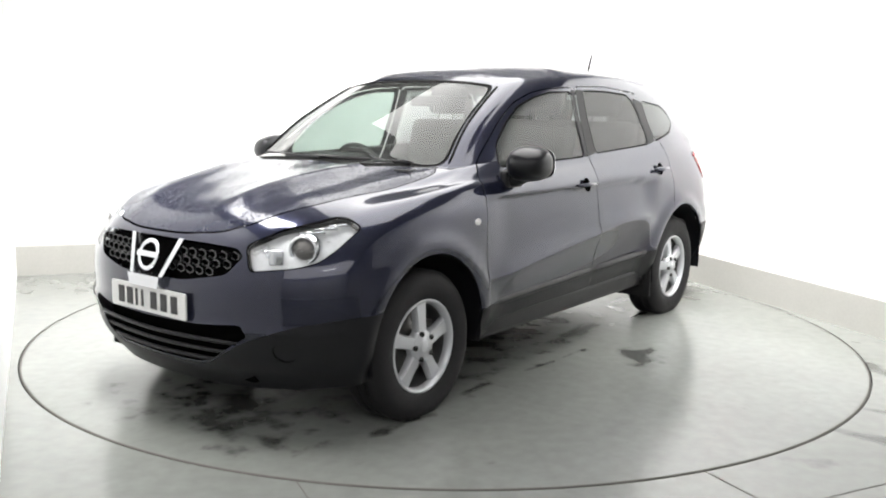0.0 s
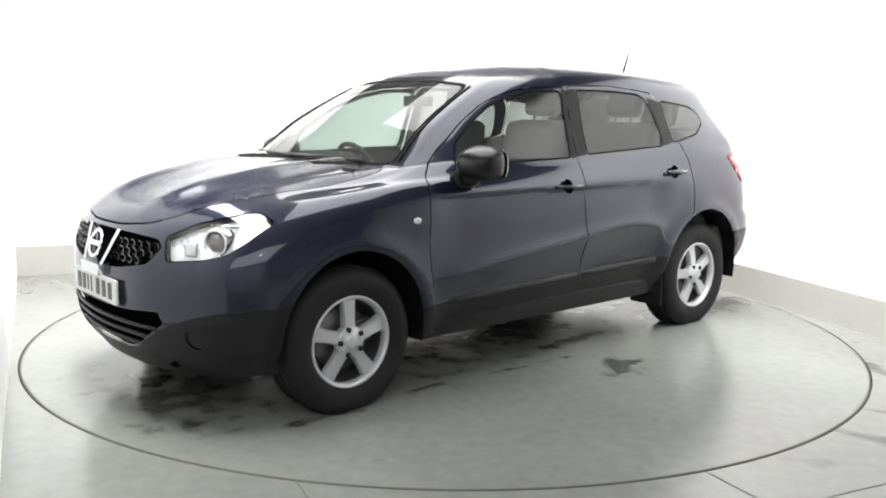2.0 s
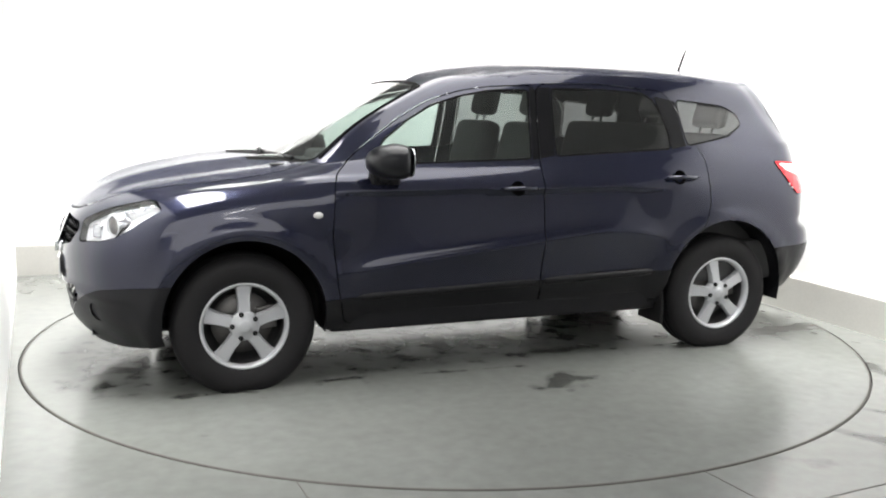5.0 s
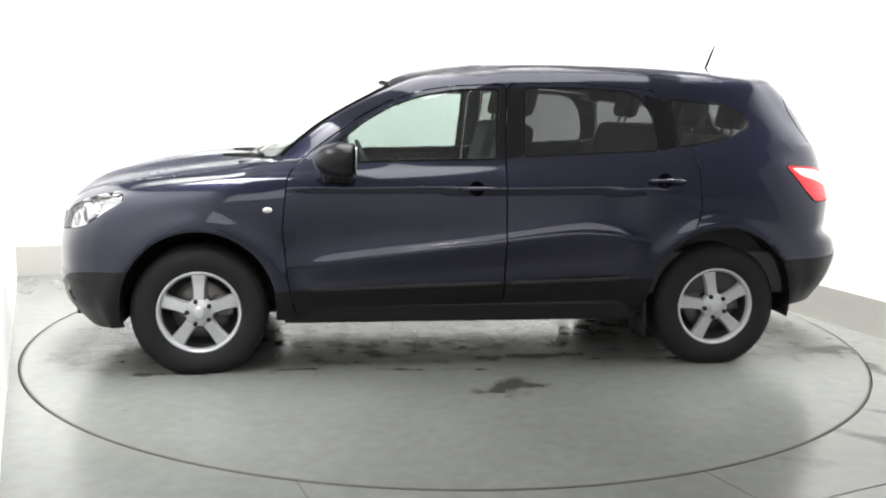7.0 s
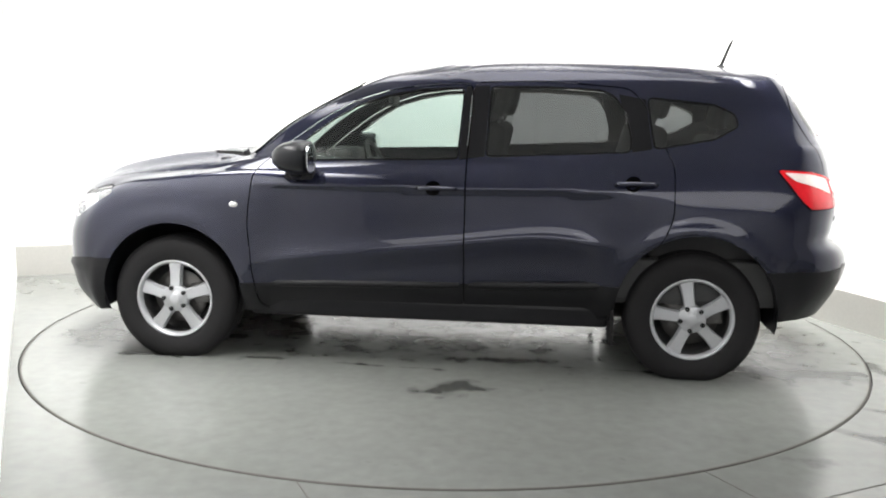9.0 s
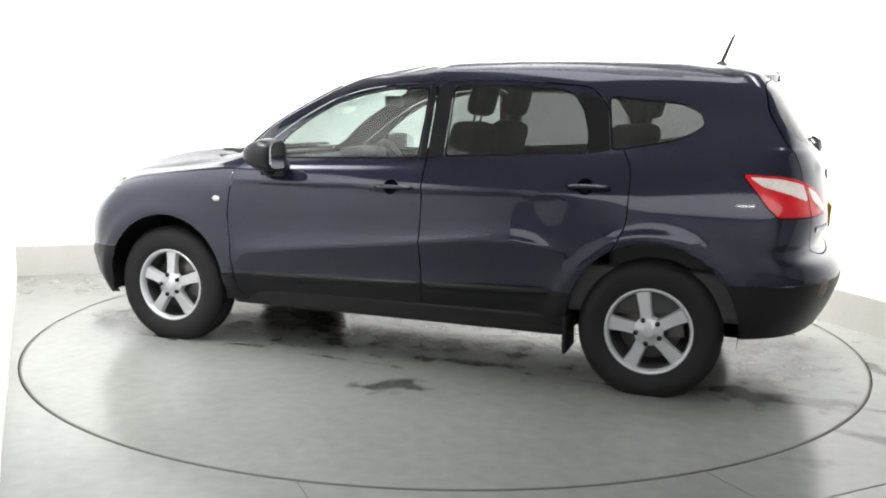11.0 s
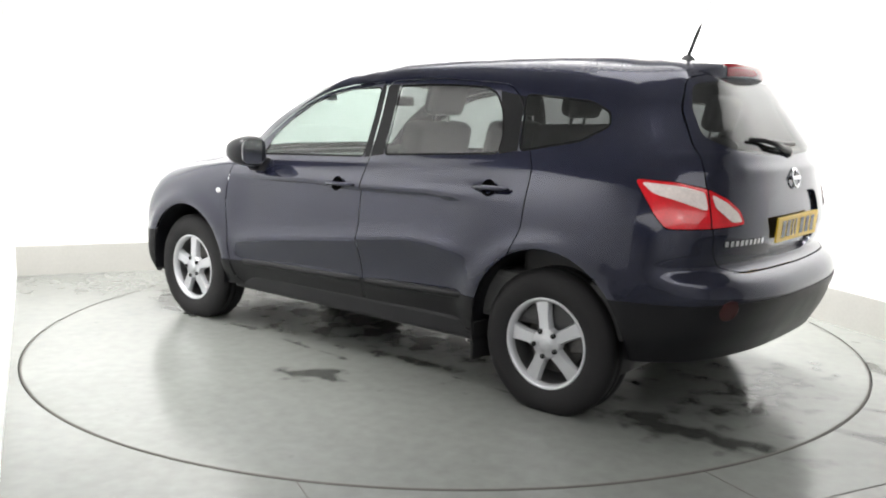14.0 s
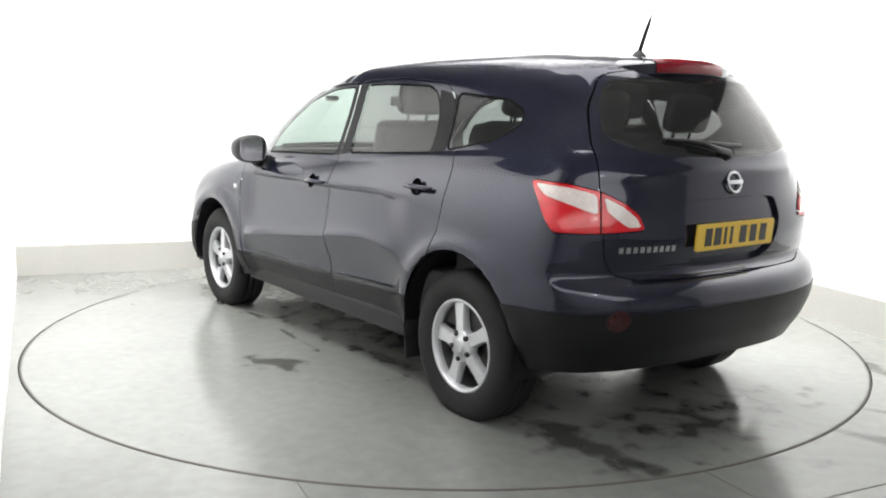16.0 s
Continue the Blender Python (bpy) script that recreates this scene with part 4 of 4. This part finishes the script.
# sill mouldings, handles, indicators, mirrors
for s in (1, -1):
    for x0, x1, z0, z1, tag in ((0.885, -0.175, 0.432, 0.455, "front_door"), (-0.225, -0.93, 0.457, 0.482, "rear_door")):
        bm = bmesh.new()
        prof = [(0.0, -0.022), (0.016, -0.016), (0.022, 0.0), (0.016, 0.014), (0.0, 0.02)]
        rows_ = []
        for k in range(9):
            t = k / 8
            x, z = x0 + (x1 - x0) * t, z0 + (z1 - z0) * t
            rows_.append([bm.verts.new((x, s * (0.831 + 0.016 * (x / 0.92) ** 2 + a - (0.012 if k in (0, 8) else 0)), z + b)) for a, b in prof])
        for p, q in zip(rows_, rows_[1:]):
            for k in range(4):
                bm.faces.new((p[k], p[k + 1], q[k + 1], q[k]))
        bmesh.ops.recalc_face_normals(bm, faces=bm.faces)
        cpart("door_moulding", bm, BLACK, doors[tag, s], "black protective door moulding")
    for x, z, tag in ((-0.045, 0.965, "front_door"), (-1.06, 1.012, "rear_door")):
        out = 0.016 if x > -0.5 else 0.012
        bm = bmesh.new()
        lathe(bm, [(0.001, -0.008), (0.024, -0.006), (0.036, -0.001), (0.04, 0.002)], 24, Matrix.Translation((x + 0.01, s * (out + (0.848 if x > -0.5 else 0.842)), z)) @ Matrix.Rotation(radians(s * 14), 4, "X") @ Matrix.Rotation(radians(-90 * s), 4, "X"))
        cup = cpart("handle_cup", bm, GAP, doors[tag, s])
        bm = bmesh.new()
        tube(bm, [(x - 0.11, s * (0.840 + out), z - 0.002), (x - 0.085, s * (0.860 + out), z), (x, s * (0.866 + out), z + 0.002), (x + 0.075, s * (0.862 + out), z), (x + 0.10, s * (0.843 + out), z - 0.002)], [0.008, 0.011, 0.012, 0.011, 0.008], 10)
        cpart("door_handle", bm, PAINT, doors[tag, s], "body-coloured pull handle")
    bm = bmesh.new()
    lathe(bm, [(0.001, 0.012), (0.018, 0.010), (0.028, 0.002), (0.03, -0.004)], 20, Matrix.Translation((1.03, s * 0.862, 0.852)) @ Matrix.Rotation(radians(-90 * s), 4, "X") @ Matrix.Diagonal((1.15, 0.72, 1, 1)))
    cpart("side_indicator", bm, PLATE_W, label="small clear side indicator")
    # mirror: shell, foot and glass
    bm = bmesh.new()
    bmesh.ops.create_uvsphere(bm, u_segments=24, v_segments=16, radius=1.0)
    for v in bm.verts:
        x, y, z = v.co
        q = (abs(x) ** 2.6 + abs(y) ** 2.8 + abs(z) ** 2.8) ** (-1 / 2.7)
        x, y, z = x * q, y * q, z * q
        x = max(x, -0.62)
        v.co = Vector((0.672 + (0.124 - 0.02 * y) * x, s * (0.930 + 0.096 * y), 1.110 + (0.086 - 0.012 * y) * z * (1 - 0.22 * max(0, x))))
    mirror = cpart("door_mirror", bm, MIRROR, None, "near-black gloss door mirror")
    bm = bmesh.new()
    prism(bm, rounded([(-0.085, -0.07), (0.085, -0.07), (0.085, 0.07), (-0.085, 0.07)], 0.35, 4), 0, 0.004, Matrix.Translation((0.592, s * 0.930, 1.110)) @ Matrix.Rotation(radians(180), 4, "Z") @ UPRIGHT)
    cpart("mirror_glass", bm, CHROME, mirror, smooth=False)
    bm = bmesh.new()
    tube(bm, [(0.70, s * 0.79, 1.03), (0.69, s * 0.86, 1.03), (0.675, s * 0.91, 1.055)], [0.05, 0.036, 0.03], 12)
    box(bm, 0.60, 0.76, min(s * 0.79, s * 0.845), max(s * 0.79, s * 0.845), 0.975, 1.075, 0.02)
    cpart("mirror_foot", bm, BLACK, mirror)


# wheels
def wheel(x, s):
    y = 0.835 * s
    m = Matrix.Translation((x, y, 0.322)) @ Matrix.Rotation(radians(-90 * s), 4, "X")
    bm = bmesh.new()
    R = 0.345
    lathe(bm, [(0.207, -0.005), (0.222, 0.006), (0.250, 0.016), (0.285, 0.019), (0.315, 0.012), (0.333, -0.004), (R, -0.022), (R, -0.062), (R - 0.006, -0.066), (R - 0.006, -0.074), (R, -0.078), (R, -0.105), (R - 0.006, -0.109), (R - 0.006, -0.117), (R, -0.121), (R, -0.165), (0.333, -0.185), (0.30, -0.20), (0.207, -0.19)], 72, m)
    for v in bm.verts:
        if v.co.z < 0.0:
            v.co.z = 0.0
    bmesh.ops.recalc_face_normals(bm, faces=bm.faces)
    tyre = bm
    bm = bmesh.new()
    lathe(bm, [(0.193, -0.035), (0.192, -0.02), (0.199, 0.000), (0.207, 0.006), (0.213, 0.004), (0.214, -0.006)], 60, m)
    bmesh.ops.recalc_face_normals(bm, faces=bm.faces)
    w = cpart("wheel", bm, ALLOY, label="five-spoke silver alloy wheel with a black tyre")
    cpart("tyre", tyre, RUBBER, w, "black rubber tyre")
    bm = bmesh.new()
    lathe(bm, [(0.193, -0.035), (0.197, -0.10), (0.205, -0.18), (0.05, -0.185)], 60, m)
    bmesh.ops.recalc_face_normals(bm, faces=bm.faces)
    cpart("barrel", bm, BARREL, w)
    for k in range(5):
        bm = bmesh.new()
        a = Matrix.Rotation(2 * math.pi * k / 5 - math.pi / 2 + s * (0.0 if x > 0 else 0.19), 4, "Z")
        outline = [(0.03, -0.034), (0.07, -0.031), (0.12, -0.031), (0.165, -0.036), (0.197, -0.042), (0.199, 0.042), (0.165, 0.036), (0.12, 0.031), (0.07, 0.031), (0.03, 0.034)]
        low, mid, high = [], [], []
        for px, py in outline:
            top = -0.004 - 0.018 * (px / 0.2)
            if px < 0.05:
                top = -0.002
            low.append(bm.verts.new((px, py, -0.045)))
            mid.append(bm.verts.new((px, py, top - 0.008)))
            high.append(bm.verts.new((px, py * 0.8, top + 0.004)))
        k_ = len(outline)
        for i in range(k_):
            j = (i + 1) % k_
            bm.faces.new((low[i], low[j], mid[j], mid[i]))
            bm.faces.new((mid[i], mid[j], high[j], high[i]))
        bm.faces.new(high)
        bmesh.ops.transform(bm, matrix=m @ a, verts=bm.verts)
        bmesh.ops.recalc_face_normals(bm, faces=bm.faces)
        sharp(cpart("spoke", bm, ALLOY, w), 40)
    bm = bmesh.new()
    lathe(bm, [(0.072, -0.045), (0.072, -0.006), (0.060, 0.000), (0.032, 0.003), (0.030, 0.008), (0.024, 0.011), (0.001, 0.012)], 36, m)
    cpart("hub", bm, ALLOY, w)
    for k in range(5):
        bm = bmesh.new()
        a = 2 * math.pi * k / 5 - math.pi / 2 + s * (0.0 if x > 0 else 0.19) + 0.28
        lathe(bm, [(0.012, -0.02), (0.012, 0.004), (0.009, 0.006), (0.001, 0.006)], 10, m @ Matrix.Translation((0.060 * math.cos(a), 0.060 * math.sin(a), 0.004)))
        cpart("wheel_nut", bm, TRIM, w)
    bm = bmesh.new()
    lathe(bm, [(0.05, -0.085), (0.148, -0.085), (0.15, -0.09), (0.15, -0.108), (0.05, -0.11)], 40, m)
    cpart("brake_disc", bm, BRAKE, w)
    bm = bmesh.new()
    box(bm, -0.06, 0.06, 0.07, 0.165, -0.125, -0.07, 0.012, m @ Matrix.Rotation(radians(100), 4, "Z"))
    cpart("brake_caliper", bm, BRAKE, w)
    return w


for x in (1.3825, -1.3825):
    for s in (1, -1):
        wheel(x, s)
        bm = bmesh.new()
        n = 30
        rings = []
        arch = 0.392 if x > 0 else 0.410
        for yy in (0.868, 0.80, 0.56):
            rings.append([bm.verts.new((x - 0.005 + arch * math.cos(a), s * yy, 0.357 + arch * math.sin(a))) for a in (math.pi * (-0.07 + 1.14 * k / n) for k in range(n + 1))])
        for p, q in zip(rings, rings[1:]):
            for k in range(n):
                bm.faces.new((p[k], p[k + 1], q[k + 1], q[k]))
        bm.faces.new(rings[-1])
        bmesh.ops.recalc_face_normals(bm, faces=bm.faces)
        cpart("wheel_arch_liner", bm, BLACK, body)
for s in (1, -1):
    bm = bmesh.new()
    box(bm, -0.985, -0.965, min(s * 0.63, s * 0.86), max(s * 0.63, s * 0.86), 0.17, 0.36, 0.006)
    cpart("mud_flap", bm, RUBBER, body)

# underside, exhaust
bm = bmesh.new()
box(bm, -1.3, 1.95, -0.56, 0.56, 0.25, 0.36, 0.03)
box(bm, -2.02, -1.28, -0.56, 0.56, 0.34, 0.42, 0.03)
box(bm, -0.96, 0.96, -0.81, 0.81, 0.25, 0.36, 0.02)
cpart("underside", bm, BLACK, body, smooth=False)
bm = bmesh.new()
box(bm, -1.95, -1.72, -0.5, -0.1, 0.27, 0.40, 0.05)
tube(bm, [(-1.75, -0.32, 0.33), (-1.93, -0.35, 0.33)], 0.026, 12)
cpart("exhaust", bm, BRAKE, body)

# raised black mouldings along the windscreen pillars
for s in (1, -1):
    bm, run = bmesh.new(), []
    for k in range(13):
        z = 1.115 + 0.375 * k / 12
        y = 0.652 - 0.118 * (k / 12) ** 1.1
        hit = tree.ray_cast(Vector((3, y, z)), Vector((-1, 0, 0)))[0]
        if hit:
            run.append((hit.x + 0.002, hit.y * s, hit.z + 0.001))
    tube(bm, run, 0.006, 8)
    cpart("pillar_moulding", bm, SEAL, body, "matt black moulding")

# roof spoiler with high brake lamp, aerial, wipers
bm = bmesh.new()
rows_ = []
for k in range(25):
    t = -1 + k / 12
    y = 0.50 * t
    bow = 1 - abs(t) ** 2.4
    x0, x1 = -1.60 - 0.06 * bow, -1.755 - 0.165 * bow
    zt, zb = 1.560 + 0.042 * bow, 1.512 + 0.030 * bow
    rows_.append([bm.verts.new(q) for q in ((x0, y, zt + 0.006), (x0 - 0.08, y, zt + 0.010), (x1 + 0.02, y, zt - 0.010), (x1, y, zt - 0.022), (x1 + 0.003, y, zb - 0.006), (x1 + 0.03, y, zb - 0.014), (x0, y, zb - 0.02))])
for p, q in zip(rows_, rows_[1:]):
    for i in range(6):
        bm.faces.new((p[i], p[i + 1], q[i + 1], q[i]))
bm.faces.new(rows_[0])
bm.faces.new(rows_[-1][::-1])
bmesh.ops.recalc_face_normals(bm, faces=bm.faces)
spoiler = sharp(cpart("roof_spoiler", bm, PAINT, label="dark blue roof spoiler with a red brake lamp"), 50)
bm = bmesh.new()
rows_ = []
for k in range(13):
    y = 0.22 * (-1 + k / 6)
    bow = 1 - abs(y / 0.5) ** 2.4
    x1, zt, zb = -1.755 - 0.165 * bow - 0.004, 1.560 + 0.042 * bow, 1.512 + 0.030 * bow
    rows_.append([bm.verts.new(q) for q in ((x1 + 0.035, y, zt - 0.002), (x1 + 0.005, y, zt - 0.016), (x1, y, zb - 0.002), (x1 + 0.01, y, zb - 0.004))])
for p, q in zip(rows_, rows_[1:]):
    for i in range(3):
        bm.faces.new((p[i], p[i + 1], q[i + 1], q[i]))
bmesh.ops.recalc_face_normals(bm, faces=bm.faces)
cpart("brake_lamp", bm, mat("deep_red_brake_lens", (0.22, 0.006, 0.015), 0.15), spoiler, "deep red high brake lamp")
bm = bmesh.new()
lathe(bm, [(0.001, 0.034), (0.014, 0.030), (0.026, 0.012), (0.034, 0.0)], 20, Matrix.Translation((-1.60, 0, 1.618)) @ Matrix.Diagonal((1.4, 1, 1, 1)))
aerial = cpart("aerial", bm, BLACK, label="thin black roof aerial leaning back")
bm = bmesh.new()
tube(bm, [(-1.60, 0, 1.635), (-1.645, 0, 1.755), (-1.66, 0, 1.79)], [0.010, 0.009, 0.006], 8)
cpart("mast", bm, BLACK, aerial)
bm = bmesh.new()
tube(bm, [(-1.66, 0, 1.79), (-1.83, 0, 2.23)], [0.0036, 0.0026], 6)
cpart("mast_tip", bm, mat("grey_coated_whip", (0.10, 0.10, 0.10), 0.6, spec=0.2), aerial, "thin grey steel whip")
bm = bmesh.new()
tube(bm, [(-2.09, 0.0, 1.195), (-2.125, 0.0, 1.205)], [0.032, 0.024], 12)
tube(bm, [(-2.12, 0.0, 1.205), (-2.11, 0.14, 1.24), (-2.075, 0.26, 1.262)], [0.018, 0.012, 0.008], 10)
tube(bm, [(-2.105, -0.10, 1.235), (-2.105, 0.1, 1.245), (-2.07, 0.34, 1.262)], 0.009, 8)
cpart("rear_wiper", bm, BLACK, tail)
bm = bmesh.new()
box(bm, 1.02, 1.20, -0.58, 0.58, 1.055, 1.085, 0.01)
cowl = cpart("cowl_panel", bm, BLACK)
for y0, y1 in ((0.50, -0.12), (-0.05, -0.55)):
    bm = bmesh.new()
    tube(bm, [(1.155 - 0.30 * y0 ** 2, y0, 1.108), (1.15 - 0.28 * ((y0 + y1) / 2) ** 2, (y0 + y1) / 2, 1.118), (1.135 - 0.28 * y1 ** 2, y1, 1.122)], [0.014, 0.011, 0.008], 8)
    cpart("wiper", bm, BLACK, cowl)
# ---- cabin ----


def seat(x, y, wide=0.48, drop=0.0):
    bm = bmesh.new()
    box(bm, x - 0.26, x + 0.26, y - wide / 2, y + wide / 2, 0.62, 0.78 - drop, 0.06)
    base = cpart("seat", bm, FABRIC, label="dark cloth seat with headrest")
    lean = Matrix.Translation((x - 0.24, y, 0.70 - drop)) @ Matrix.Rotation(radians(-14), 4, "Y")
    bm = bmesh.new()
    box(bm, -0.07, 0.07, -wide / 2, wide / 2, 0.0, 0.62, 0.065, lean, 3)
    cpart("backrest", bm, FABRIC, base)
    for k in range(1 if wide < 0.6 else 2):
        dy = 0 if wide < 0.6 else (-0.33 if k == 0 else 0.33)
        bm = bmesh.new()
        box(bm, -0.055, 0.045, dy - 0.135, dy + 0.135, 0.66, 0.845, 0.05, lean, 3)
        tube(bm, [(0, dy - 0.06, 0.58), (0, dy - 0.06, 0.70)], 0.008, 6, lean)
        tube(bm, [(0, dy + 0.06, 0.58), (0, dy + 0.06, 0.70)], 0.008, 6, lean)
        cpart("headrest", bm, FABRIC, base)


seat(0.05, 0.37)
seat(0.05, -0.37)
seat(-0.80, 0.0, 1.24)
seat(-1.24, 0.29, 0.48, 0.06)
seat(-1.24, -0.29, 0.48, 0.06)
bm = bmesh.new()
box(bm, 0.62, 1.06, -0.68, 0.68, 0.72, 1.06, 0.07)
dash = cpart("dashboard", bm, DASH)
bm = bmesh.new()
box(bm, 0.60, 0.80, -0.56, -0.20, 1.00, 1.115, 0.04)
cpart("instrument_hood", bm, DASH, dash)
bm = bmesh.new()
m = Matrix.Translation((0.47, -0.37, 0.99)) @ Matrix.Rotation(radians(-65), 4, "Y")
n = 32
rings = [[bm.verts.new(((0.182 + 0.015 * math.cos(t)) * math.cos(a), (0.182 + 0.015 * math.cos(t)) * math.sin(a), 0.015 * math.sin(t))) for t in (q * math.pi / 4 for q in range(8))] for a in (2 * math.pi * k / n for k in range(n))]
for i in range(n):
    for k in range(8):
        bm.faces.new((rings[i][k], rings[(i + 1) % n][k], rings[(i + 1) % n][(k + 1) % 8], rings[i][(k + 1) % 8]))
box(bm, -0.03, 0.03, -0.175, 0.175, -0.02, 0.012, 0.008)
box(bm, -0.175, 0.0, -0.022, 0.022, -0.02, 0.010, 0.008)
lathe(bm, [(0.075, -0.03), (0.07, 0.02), (0.001, 0.03)], 20)
tube(bm, [(0, 0, -0.02), (0.0, 0, -0.25)], 0.03, 10)
bmesh.ops.transform(bm, matrix=m, verts=bm.verts)
cpart("steering_wheel", bm, DASH, dash)
bm = bmesh.new()
box(bm, 0.30, 0.33, -0.12, 0.12, 1.385, 1.445, 0.012)
cpart("interior_mirror", bm, DASH, label="dark interior mirror")
bm = bmesh.new()
box(bm, -1.9, 0.95, -0.78, 0.78, 0.38, 0.62, 0.03)
box(bm, -1.95, -1.15, -0.70, 0.70, 0.60, 1.10, 0.03)
cpart("cabin_floor", bm, DASH, smooth=False)
bm = bmesh.new()
box(bm, 0.55, 0.585, 0.38, 0.45, 1.40, 1.43, m=Matrix.Translation((-0.13, 0.06, 0.01)))
cpart("tax_disc", bm, STICKER, label="small white sticker behind the windscreen")
shell.free()


def motions():
    """The turntable starts gently and then turns evenly, and the car rides on it."""
    angles = [(0.0, 233.15), (0.5, 231.42), (1.0, 228.75), (1.5, 225.4), (2.0, 221.75)]
    angles += [(t, 235.3 - 6.805 * t) for t in (2.5, 4.0, 5.5, 7.0, 8.5, 10.0, 11.5, 13.0, 14.5, 16.0)]
    rows = [(t, pose(0, 0, 0, 0, 0, a)) for t, a in angles]
    walk(table, rows)
    walk(car, rows)


motions()
